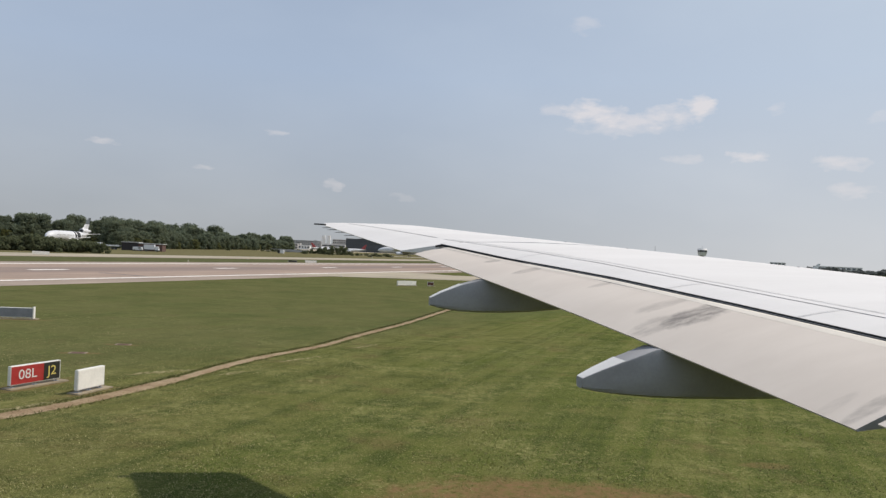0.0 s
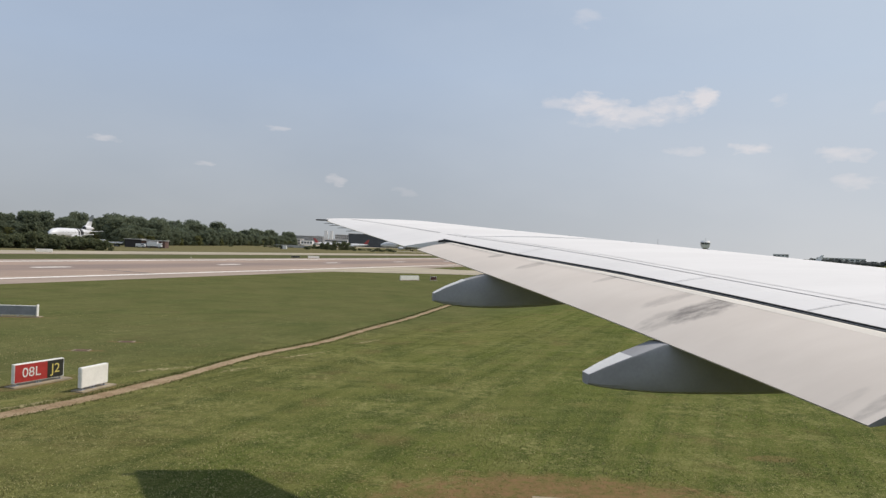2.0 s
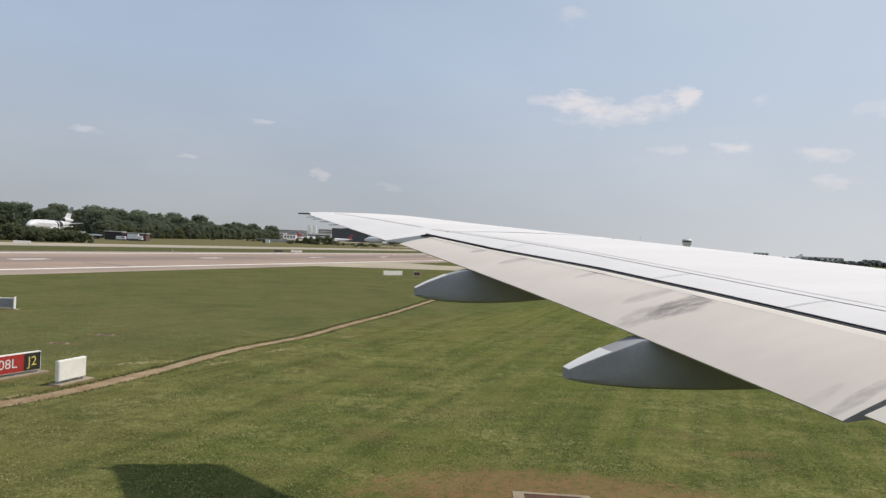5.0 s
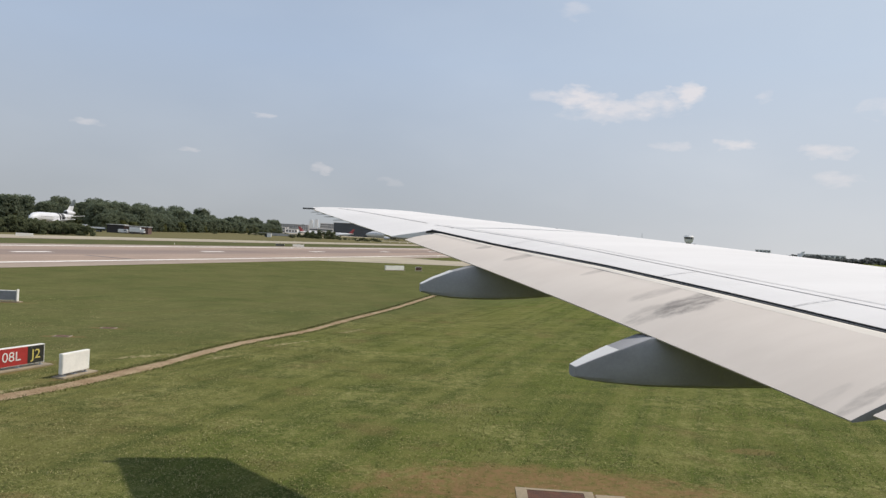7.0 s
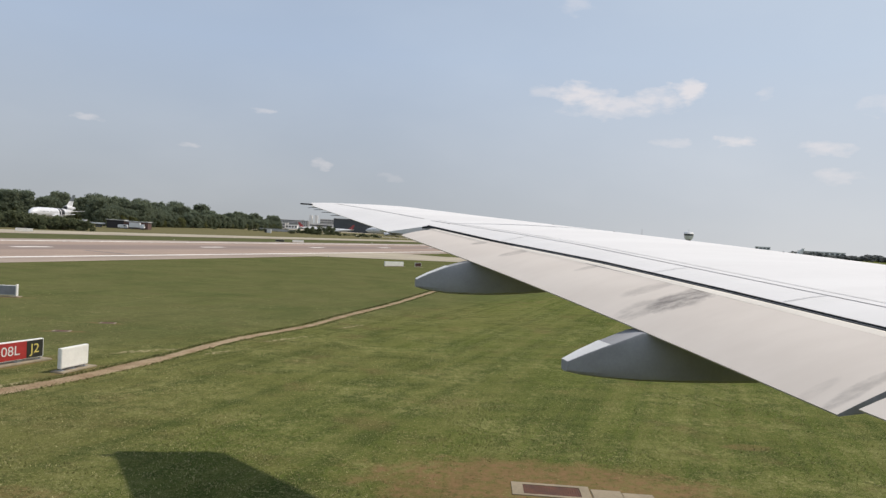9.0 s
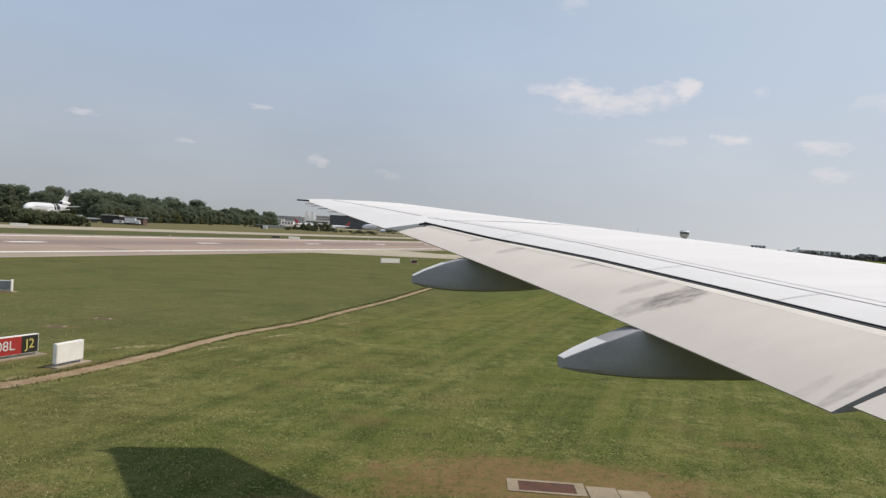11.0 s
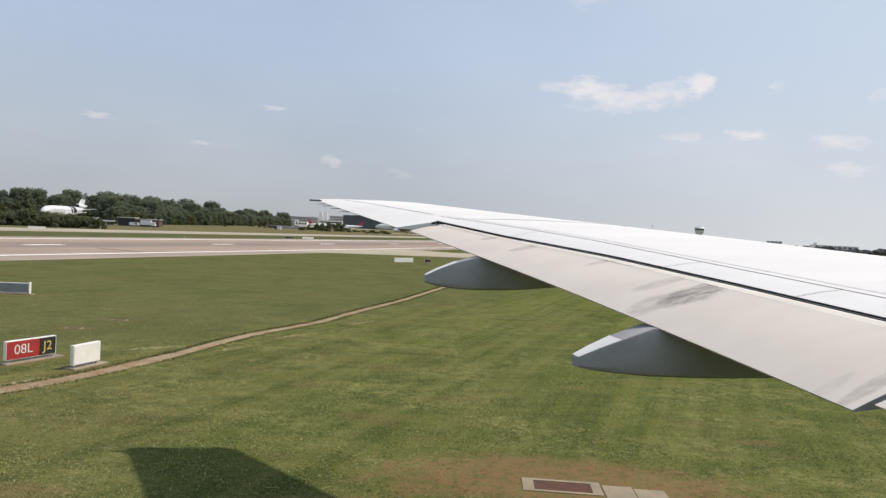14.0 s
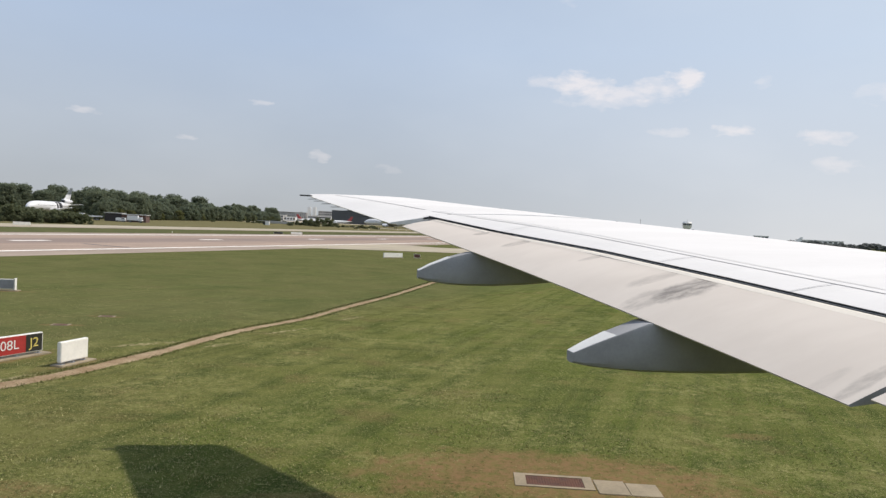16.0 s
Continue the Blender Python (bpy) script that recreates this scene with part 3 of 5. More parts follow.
# short grass near the eye, denser where it is close
rng = np.random.default_rng(7)
N = 300000
gy = 12.5 + 26.0 * rng.random(N) ** 1.55
gx = (rng.random(N) * 2 - 1) * (gy * 0.70 + 1.0)
lp = cut_line()
lp = lp[(lp[:, 1] > 11) & (lp[:, 1] < 41)][::2]
near = np.full(N, 9.0)
for q in lp:
    near = np.minimum(near, np.hypot(gx - q[0], gy - q[1]))
clump = np.sin(gx * 1.3 + 2 * np.sin(gy * 0.7)) * np.sin(gy * 1.1 + 1.5 * np.sin(gx * 0.9)) + 0.6 * np.sin(gx * 3.1 + gy * 2.3)
worn_ = 1.25 - np.sqrt(((gx - 3.2) / 5.0) ** 2 + ((gy - 16.0) / 1.9) ** 2) + 0.22 * clump
bare = (worn_ > 0.9 * rng.random(N)) | (((gx + 15.2) / 0.8) ** 2 + ((gy - 26.2) / 1.3) ** 2 < 1)
keep = (near > 0.5) & (rng.random(N) < 0.62 + 0.12 * clump) & ~(bare & (rng.random(N) < 0.9))
gx, gy = gx[keep], gy[keep]
n = len(gx)
hgt = (0.005 + 0.014 * rng.random(n)) * (1 + 0.15 * clump[keep])
ang = rng.random(n) * 2 * math.pi
wid = 0.006 + 0.010 * rng.random(n)
lean = 0.015 + 0.045 * rng.random(n)
la = rng.random(n) * 2 * math.pi
# rougher, longer grass along both lips of the path
pl = np.array([(p.x, p.y) for p in line if 14 < p.y < 75])
pick = rng.integers(0, len(pl) - 1, 16000)
tang = pl[pick + 1] - pl[pick]
tang /= np.linalg.norm(tang, axis=1)[:, None]
edge_s = np.where(rng.random(16000) < 0.75, -1, 1) * (0.38 + 0.16 * rng.random(16000))
ex_, ey_ = pl[pick, 0] + tang[:, 1] * edge_s + 0.2 * rng.normal(size=16000) * tang[:, 0], pl[pick, 1] - tang[:, 0] * edge_s + 0.2 * rng.normal(size=16000) * tang[:, 1]
gx, gy = np.concatenate([gx, ex_]), np.concatenate([gy, ey_])
hgt = np.concatenate([hgt, 0.03 + 0.055 * rng.random(16000)])
ang, la = np.concatenate([ang, rng.random(16000) * 6.28]), np.concatenate([la, rng.random(16000) * 6.28])
wid, lean = np.concatenate([wid, 0.008 + 0.014 * rng.random(16000)]), np.concatenate([lean, 0.02 + 0.06 * rng.random(16000)])
# patches left longer by the mower
M2 = 150000
qy = 12.5 + 36.0 * rng.random(M2) ** 1.4
qx = (rng.random(M2) * 2 - 1) * (qy * 0.68 + 1.0)
wavy = np.sin(qx * 0.55 + 1.7 * np.sin(qy * 0.31)) + np.sin(qy * 0.83 + 2.1 * np.sin(qx * 0.27 + 1)) + 0.7 * np.sin(qx * 2.3 + qy * 1.7 + 2 * np.sin(qy * 1.9))
nearp = np.full(M2, 9.0)
for q in lp:
    nearp = np.minimum(nearp, np.hypot(qx - q[0], qy - q[1]))
sel = (rng.random(M2) < 0.10 + 0.22 * np.clip(wavy, 0, 2)) & (nearp > 0.6) & (np.sqrt(((qx - 3.2) / 5.0) ** 2 + ((qy - 16.0) / 1.9) ** 2) > 0.45 + 0.75 * rng.random(M2))
qx, qy = qx[sel], qy[sel]
k2 = len(qx)
gx, gy = np.concatenate([gx, qx]), np.concatenate([gy, qy])
hgt = np.concatenate([hgt, 0.006 + 0.016 * rng.random(k2)])
ang, la = np.concatenate([ang, rng.random(k2) * 6.28]), np.concatenate([la, rng.random(k2) * 6.28])
wid, lean = np.concatenate([wid, 0.010 + 0.016 * rng.random(k2)]), np.concatenate([lean, 0.04 + 0.07 * rng.random(k2)])
n = len(gx)
V = np.zeros((n, 3, 3))
V[:, 0] = np.stack([gx - wid * np.cos(ang), gy - wid * np.sin(ang), np.zeros(n)], 1)
V[:, 1] = np.stack([gx + wid * np.cos(ang), gy + wid * np.sin(ang), np.zeros(n)], 1)
V[:, 2] = np.stack([gx + lean * np.cos(la), gy + lean * np.sin(la), hgt], 1)


def raw_mesh(name, V, k, mat):
    """Loose triangles (k = 3) or quads (k = 4) from an array of corners."""
    me = bpy.data.meshes.new(name)
    n = len(V)
    me.vertices.add(n * k)
    me.vertices.foreach_set("co", V.reshape(-1).astype(np.float32))
    me.loops.add(n * k)
    me.loops.foreach_set("vertex_index", np.arange(n * k, dtype=np.int32))
    me.polygons.add(n)
    me.polygons.foreach_set("loop_start", np.arange(0, n * k, k, dtype=np.int32))
    me.materials.append(mat.m)
    me.update(calc_edges=True)
    return me


# pale seed heads and dry stalks in loose drifts
K3 = 120000
hy = 12.5 + 40.0 * rng.random(K3) ** 1.5
hx = (rng.random(K3) * 2 - 1) * (hy * 0.70 + 1.0)
drift = np.array([noise.noise(Vector((x * 0.28, y * 0.34, 3.0))) + 0.7 * noise.noise(Vector((x * 0.9, y * 1.3, 7.0))) for x, y in zip(hx, hy)])
nearh = np.full(K3, 9.0)
for q in lp:
    nearh = np.minimum(nearh, np.hypot(hx - q[0], hy - q[1]))
sel = (rng.random(K3) < np.clip(1.3 * (drift - 0.08), 0.03, 0.85)) & (nearh > 0.5) & ((((hx - 3.6) / 4.6) ** 2 + ((hy - 15.8) / 1.6) ** 2) > 1)
hx, hy = hx[sel], hy[sel]
k3 = len(hx)
ha, hl = rng.random(k3) * 6.28, rng.random(k3) * 6.28
hw, hh = 0.008 + 0.012 * rng.random(k3), 0.018 + 0.040 * rng.random(k3)
H = np.zeros((k3, 3, 3))
H[:, 0] = np.stack([hx - hw * np.cos(ha), hy - hw * np.sin(ha), np.zeros(k3)], 1)
H[:, 1] = np.stack([hx + hw * np.cos(ha), hy + hw * np.sin(ha), np.zeros(k3)], 1)
H[:, 2] = np.stack([hx + 0.03 * np.cos(hl), hy + 0.03 * np.sin(hl), hh], 1)
tagged(new("grass_blades", raw_mesh("grass_blades", V, 3, M_BLADE)), "short mown grass blades, green and straw-coloured", "grass", kind="stuff")
tagged(new("dry_grass_heads", raw_mesh("dry_grass_heads", H, 3, M_STRAW)), "pale dry stalks and seed heads among the grass", "grass", kind="stuff")

# ---------------------------------------------------------------- the aircraft: left wing, with the hull behind the eye
EYE = Vector((0, 0, 5.7))
SPAN = 0.65                         # metres for each unit along the span below, about the window's height
aircraft = thing("airliner", Matrix.Translation(EYE) @ Matrix.Scale(SPAN, 4) @ Matrix.Translation(-EYE) @ pose(0, 0, 0, 0, 0, 10),
                 "white airliner with a long light grey wing, flaps lowered", "aircraft")
TARMAC = 5.7 - 5.7 / SPAN           # the ground, in those units

# along the span (units out from the window): where each chordwise line lies, forward and up
S_GAP = [-0.6, 8.2, 9.61, 11.96, 14.6, 17.78, 20.62]
Z_GAP = [3.40, 4.44, 4.62, 4.94, 5.27, 5.58, 5.93]
S_HIN = [-0.6, 8.2, 10.31, 13.33, 16.91, 21.62, 25.6, 28.7]
Z_HIN = [3.70, 4.67, 4.93, 5.30, 5.74, 6.12, 6.50, 6.72]
S_LE = [-0.6, 9.0, 14.50, 17.50, 19.93, 24.23, 27.67, 31.5]
Z_LE = [4.05, 5.07, 5.60, 5.865, 6.06, 6.405, 6.70, 7.01]


def te(s):
    return 10.187 - 0.369 * s, 3.58 + 0.169 * (s - 8.2) + 0.085 * math.sin(math.pi * min(1, max(0, (s - 8.2) / 12)))


def gap(s):
    return te(s)[0] + 2.4 + (1.0 - 2.4) * (s - 8.2) / 12, float(np.interp(s, S_GAP, Z_GAP)) + 0.02 * min(1, max(0, (20.6 - s) / 4))


def ail(s):
    return 2.33 - 0.30 * (s - 20.8), 5.71 + 0.116 * (s - 20.8)


def hinge(s):
    if s < 21.6:
        f_ = te(s)[0] + 3.4 + (1.75 - 3.4) * (s - 8.2) / 12
    else:
        f_ = float(np.interp(s, [21.6, 25.6, 28.7], [3.77, 1.95, 0.75]))
    return f_, float(np.interp(s, S_HIN, Z_HIN))


def lead(s):
    return 23.2 - 0.687 * s, float(np.interp(s, S_LE, Z_LE))


def wing_ring(s, rear):
    """One closed section of the main wing: upper rear edge, over the top, round the nose and back below."""
    (fr, zr), (fh, zh), (fl, zl) = rear, hinge(s), lead(s)
    chord = fl - fr
    t = (0.10 if s < 20.65 else 0.012) * chord
    pts = [(fr, zr), (fr * 0.45 + fh * 0.55, zr * 0.45 + zh * 0.55 + 0.01)]
    pts.append((fh, zh))
    for a in (0.25, 0.5, 0.75, 0.9):
        pts.append((fh + (fl - fh) * a, zh + (zl - zh) * a + 0.035 * chord * 0.25 * math.sin(math.pi * a)))
    pts += [(fl, zl), (fl + 0.12, zl - 0.05), (fl + 0.20, zl - 0.16), (fl + 0.16, zl - 0.30), (fl - 0.2, zl - 0.42)]
    pts += [(fr + chord * 0.6, (zl + zr) / 2 - t), (fr + chord * 0.3, zr - t * 0.75), (fr + 0.03, zr - (0.06 if s < 20.65 else 0.025))]
    return [(f_, s, z_) for f_, z_ in pts]


inner = [wing_ring(s, (gap(s)[0] + 0.03, gap(s)[1] + 0.032)) for s in (-0.6, 3, 6, 8.2, 9.6, 10.8, 12, 13.3, 14.6, 16, 17.8, 19.2, 20.6)]
outer = [wing_ring(s, ail(s)) for s in (20.66, 22, 23.2, 24.5, 26, 27.2, 27.9)]
outer.append([(p[0], 28.2 + 0.05 * min(1, max(0, 2.2 - p[0])), p[2]) for p in wing_ring(28.15, ail(28.15))])
outer.append([(0.55 + (p[0] - 0.55) * 0.9, 28.42 + 0.08 * min(1, max(0, 2.2 - p[0])), 6.68 + (p[2] - 6.60) * 0.40) for p in wing_ring(28.3, ail(28.3))])
for name_, rings_w in (("wing", inner), ("outer_wing", outer)):
    vs, fs = loft(rings_w)
    wing = mesh_part(name_, vs, fs, M_SKIN, aircraft, "satin light grey skin of the left wing", smooth=True)
    wing.data.set_sharp_from_angle(angle=radians(40))
# black strip where the aileron begins
top_edge = wing_ring(20.66, ail(20.66))[1:3]
vs, fs = strip([(f_, 20.645, z_ + 0.006) for f_, _, z_ in top_edge], [(f_, 20.645, z_ - 0.055) for f_, _, z_ in top_edge])
mesh_part("aileron_end_strip", vs, fs, M_GAP, aircraft, "black strip along the inner end of the aileron", fix=False)


def flap_ring(s, df=0.0, dz=0.0, push=0.0):
    (fg, zg), (ft, zt) = gap(s), te(s)
    ft, zt = ft + df, zt + dz
    c_ = fg - ft
    up = [(fg, zg - 0.030), (fg - 0.10, zg - 0.036), (fg - 0.16 * c_, zg - 0.045 - 0.03 * c_)]
    a0 = up[-1]
    for a in (0.05, 0.3, 0.6, 0.85):
        up.append((a0[0] + (ft - a0[0]) * a, a0[1] + (zt - a0[1]) * a + 0.022 * c_ * math.sin(math.pi * a)))
    up.append((ft, zt))
    low = [(ft + 0.02, zt - 0.025), (ft + 0.5 * c_, zt + 0.3 * (zg - zt) - 0.16), (fg - 0.05, zg - 0.32), (fg + 0.06, zg - 0.20)]
    return [(f_ + push, s, z_) for f_, z_ in up + low]


def span_part(name, stations, mat, label="", **kw):
    vs, fs = loft([flap_ring(s, **kw) for s in stations])
    ob = mesh_part(name, vs, fs, mat, aircraft, label, smooth=True)
    ob.data.set_sharp_from_angle(angle=radians(35))
    return ob


flap = [flap_ring(s) for s in (8.2, 9.4, 10.6, 12, 13.4, 15, 16.6, 18.2, 19.4, 20.2)]
flap.append([(p[0], 20.2 + 0.42 * min(1, max(0, (p[0] - te(20.2)[0]) / 0.95)), p[2]) for p in flap_ring(20.25)])
vs, fs = loft(flap)
flap = mesh_part("flap", vs, fs, M_FLAP, aircraft, "lowered outboard flap with soot streaks", smooth=True)
flap.data.set_sharp_from_angle(angle=radians(35))
span_part("flaperon", (4.5, 6.2, 8.02), M_FLAP, "", df=0.10, dz=0.15)
# end face coloured dark to stand for the shaded gap beside the flaperon
end_ring = flap_ring(8.195)
mesh_part("flap_end_dark", end_ring, [tuple(range(len(end_ring)))], M_SEAM, aircraft, "end face of the flap, darkened for the gap beside it", fix=False)


# rounded nose of the flap, coloured paler for the sun that catches it
ss = np.linspace(8.21, 20.2, 24)
nose = []
for s in ss:
    (fg, zg), c_ = gap(s), gap(s)[0] - te(s)[0]
    d_ = 0.10 * c_ + 0.02
    drop = (d_ - 0.1) / (0.16 * c_ - 0.1) * (0.009 + 0.03 * c_)
    nose.append([(fg - 0.004, s, zg - 0.027), (fg - 0.1, s, zg - 0.033), (fg - d_, s, zg - 0.034 - drop)])
vs, fs = loft(nose, closed=False, caps=False)
mesh_part("flap_nose", vs, fs, M_NOSE, aircraft, "nose of the flap, its paint paled for sunlight", fix=False)


def surface(s, a, lift=0.004):
    """A point on the wing's top: a = 0 at the rear edge, 1 at the hinge line, 2 at the leading edge."""
    r = (gap(s)[0] + 0.03, gap(s)[1] + 0.032) if s < 20.75 else ail(s)
    h_, l_ = hinge(s), lead(s)
    if a <= 1:
        f_, z_ = r[0] + (h_[0] - r[0]) * a, r[1] + (h_[1] - r[1]) * a + (0.012 if 0 < a < 1 else 0)
    else:
        b = a - 1
        f_, z_ = h_[0] + (l_[0] - h_[0]) * b, h_[1] + (l_[1] - h_[1]) * b + 0.00875 * (l_[0] - r[0]) * math.sin(math.pi * b)
    return (f_, s, z_ + lift)


# black strip that paints the shade inside the slot between wing and flap
ss = np.linspace(7.6, 20.62, 24)
vs, fs = strip([(gap(s)[0] + 0.035, s, gap(s)[1] + 0.030) for s in ss], [(gap(s)[0] + 0.005, s, gap(s)[1] - 0.040) for s in ss])
mesh_part("flap_slot_dark", vs, fs, M_GAP, aircraft, "black strip painted for the dark of the open slot", fix=False)
vs, fs = strip([(gap(s)[0] + 0.012, s, gap(s)[1] - 0.004) for s in ss[:18]], [(gap(s)[0] + 0.008, s, gap(s)[1] - 0.014) for s in ss[:18]])
mesh_part("slot_lip", vs, fs, M_SEAM, aircraft, "thin grey metal lip in the slot", fix=False)


def seam(name, path_pts, width, mat):
    a = [Vector(p) for p in path_pts]
    rows_a, rows_b = [], []
    for i, p in enumerate(a):
        d = (a[min(i + 1, len(a) - 1)] - a[max(i - 1, 0)]).normalized()
        side = Vector((d.y, -d.x, 0)).normalized() * width / 2
        rows_a.append(p + side)
        rows_b.append(p - side)
    vs, fs = strip(rows_a, rows_b)
    return mesh_part(name, vs, fs, mat, aircraft, fix=False)


seam("spoiler_hinge_line", [surface(s, 1.0, 0.006) for s in np.linspace(6, 21.5, 40)], 0.036, M_SEAM)
seam("spar_joint_line", [surface(s, 1.05, 0.012) for s in np.linspace(6, 21.5, 40)], 0.028, M_SEAM)
seam("aileron_hinge_line", [surface(s, 1.02, 0.008) for s in np.linspace(22.0, 28.0, 24)], 0.06, M_SEAM)
for s in (10.9, 13.35, 17.6):
    seam("spoiler_gap", [surface(s, a, 0.012) for a in (0.0, 0.33, 0.66, 0.97)], 0.018, M_SEAM)
seam("aileron_gap", [surface(s_, a, 0.01) for s_, a in ((20.72, 0.0), (20.72, 0.4), (20.72, 0.8))], 0.05, M_GAP)
# small vortex pegs along the leading edge
for s in (16.0, 18.1, 20.1, 22.0, 23.9):
    f_, _, z_ = surface(s, 1.98, 0.0)
    part("vortex_tab", box_bm(f_ - 0.03, f_ + 0.03, s - 0.012, s + 0.012, z_ - 0.01, z_ + 0.015, 0.003), M_SEAM, aircraft)
# static wicks behind the aileron
for s in (22.3, 23.7, 24.8, 25.8, 26.7, 27.4):
    f_, z_ = ail(s)
    part("static_wick", tube_bm((f_ + 0.03, s, z_ - 0.01), (f_ - 0.32, s + 0.03, z_ - 0.035), 0.014, 0.008, 6), M_DARKMET, aircraft)
part("tip_light", box_bm(-0.30, 0.20, 27.95, 28.18, 6.57, 6.62, 0.02), M_DARKMET, aircraft, "dark tip lamp fairing")
f_, z_ = ail(21.2)
part("aileron_actuator_fairing", tube_bm((f_ + 0.7, 21.25, z_ - 0.02), (f_ - 0.05, 21.2, z_ - 0.05), 0.09, 0.02, 12), M_SKIN, aircraft)


def fairing(axis, stations):
    """A canoe-shaped fairing under the flap: stations of (forward, bottom, top, half width)."""
    rings_ = []
    for f_, zb, zt, w in stations:
        h_ = zt - zb
        half = [(0.0, zb), (0.45, zb + 0.015 * h_), (0.80, zb + 0.07 * h_), (0.97, zb + 0.2 * h_), (1.0, zb + 0.5 * h_), (1.0, zt - 0.03 * h_), (0.96, zt), (0.3, zt + 0.004)]
        row = [(f_, axis + w * a, z_) for a, z_ in half] + [(f_, axis - w * a, z_) for a, z_ in half[::-1][:-1]]
        rings_.append(row)
    vs, fs = loft(rings_)
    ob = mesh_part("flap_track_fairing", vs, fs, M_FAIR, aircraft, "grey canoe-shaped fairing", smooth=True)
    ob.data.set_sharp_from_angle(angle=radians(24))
    # paler strip that paints sunlight onto the rear of the top
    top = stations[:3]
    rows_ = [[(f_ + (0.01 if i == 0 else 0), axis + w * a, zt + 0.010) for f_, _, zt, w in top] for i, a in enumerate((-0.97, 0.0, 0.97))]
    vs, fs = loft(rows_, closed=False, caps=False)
    mesh_part("sunlit_top", vs, fs, M_FAIRTOP, ob, "fairing top painted paler as if sunlit", fix=False)
    return ob


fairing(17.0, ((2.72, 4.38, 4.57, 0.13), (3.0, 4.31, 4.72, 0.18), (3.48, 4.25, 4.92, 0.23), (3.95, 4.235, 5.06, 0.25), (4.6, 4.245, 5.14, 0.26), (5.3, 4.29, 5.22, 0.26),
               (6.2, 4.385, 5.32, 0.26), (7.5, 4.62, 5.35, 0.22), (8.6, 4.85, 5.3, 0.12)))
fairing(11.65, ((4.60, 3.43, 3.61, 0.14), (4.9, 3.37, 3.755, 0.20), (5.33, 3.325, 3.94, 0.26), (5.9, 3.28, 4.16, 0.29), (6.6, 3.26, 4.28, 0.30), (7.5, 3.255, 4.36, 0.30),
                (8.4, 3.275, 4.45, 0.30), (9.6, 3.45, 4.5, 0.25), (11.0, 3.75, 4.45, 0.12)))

# plain hull behind the eye, and the wheels that carry it
hull = []
for f_, r, zc in ((-27, 0.5, 7.0), (-20, 1.9, 6.2), (-12, 3.0, 5.6), (-4, 3.1, 5.5), (10, 3.1, 5.5), (24, 3.1, 5.5), (31, 2.6, 5.3), (35, 1.4, 5.0), (36.5, 0.3, 4.8)):
    hull.append([(f_, -3.75 + r * math.cos(a), zc + r * math.sin(a)) for a in np.linspace(0, 2 * math.pi, 33)[:-1]])
vs, fs = loft(hull)
mesh_part("fuselage", vs, fs, M_HULL, aircraft, "white fuselage", smooth=True)
for s in (0.4, -7.9):
    part("gear_leg", tube_bm((9.5, s, TARMAC + 0.8), (9.5, s * 0.8 - 0.6, 3.9), 0.2, 0.28, 14), M_STEEL, aircraft)
    for df in (-0.95, 0.95):
        for ds in (-0.75, 0.25):
            part("wheel", tube_bm((9.5 + df, s + ds, TARMAC + 0.8), (9.5 + df, s + ds + 0.5, TARMAC + 0.8), 0.8, 0.8, 24), M_TYRE, aircraft)

# ---------------------------------------------------------------- signs on the grass


def sign_board(place, end, height, label, front, back=M_CASE, depth=0.16, lift=0.13, posts=3, category="sign", group="", slab_w=0.55):
    """A boxed airfield sign between two points on the ground, its front to the right of the way from place to end."""
    p, q = Vector((*place, 0)), Vector((*end, 0))
    w = (q - p).length
    turn = math.degrees(math.atan2(q.y - p.y, q.x - p.x))
    ob = thing("airfield_sign", pose(p.x, p.y, 0, 0, 0, turn), label, category, group)
    part("case", box_bm(0, w, -depth / 2, depth / 2, lift, height, 0.012), M_CASE, ob, "white metal case")
    x = 0.03
    for frac, mat in front:
        x1 = x + (w - 0.06) * frac
        part("panel", box_bm(x, x1 - 0.004, -depth / 2 - 0.008, -depth / 2 + 0.01, lift + 0.03, height - 0.03), mat, ob)
        x = x1
    half = w / 2
    for a, b in ((0.03, half - 0.008), (half + 0.008, w - 0.03)):
        part("back_panel", box_bm(a, b, depth / 2 - 0.01, depth / 2 + 0.008, lift + 0.03, height - 0.03), back, ob)
    for k in range(posts):
        px = 0.12 + (w - 0.24) * k / max(1, posts - 1)
        part("post", tube_bm((px, 0, 0.0), (px, 0, lift + 0.02), 0.035, None, 10), M_STEEL, ob)
        part("post_foot", box_bm(px - 0.09, px + 0.09, -0.09, 0.09, 0.04, 0.055), M_STEEL, ob)
    part("plinth", box_bm(-0.12, w + 0.25, -slab_w / 2, slab_w / 2, -0.05, 0.045, 0.015), M_CONC, ob, "pale concrete plinth")
    return ob, w, depth


# red and black mandatory sign
sg, w, dp = sign_board((-15.55, 25.3), (-14.75, 27.15), 0.84, "red and black taxiway sign lettered 08L J2 in a white case", ((0.655, M_RED), (0.345, M_BLACKP)))
mid = 0.13 + (0.84 - 0.13) / 2
up = Matrix.Rotation(radians(90), 4, "X")
letters("08L", 0.50, M_WHITE, sg, Matrix.Translation((0.03 + (w - 0.06) * 0.3275, -dp / 2 - 0.012, mid)) @ up)
letters("J2", 0.50, M_YELLOW, sg, Matrix.Translation((0.03 + (w - 0.06) * 0.8275, -dp / 2 - 0.012, mid)) @ up)
# back of a sign by the path
sign_board((-12.98, 25.05), (-12.62, 26.3), 0.86, "white back of a taxiway sign on a concrete plinth", ((1.0, M_CREAM),), M_MAROON)
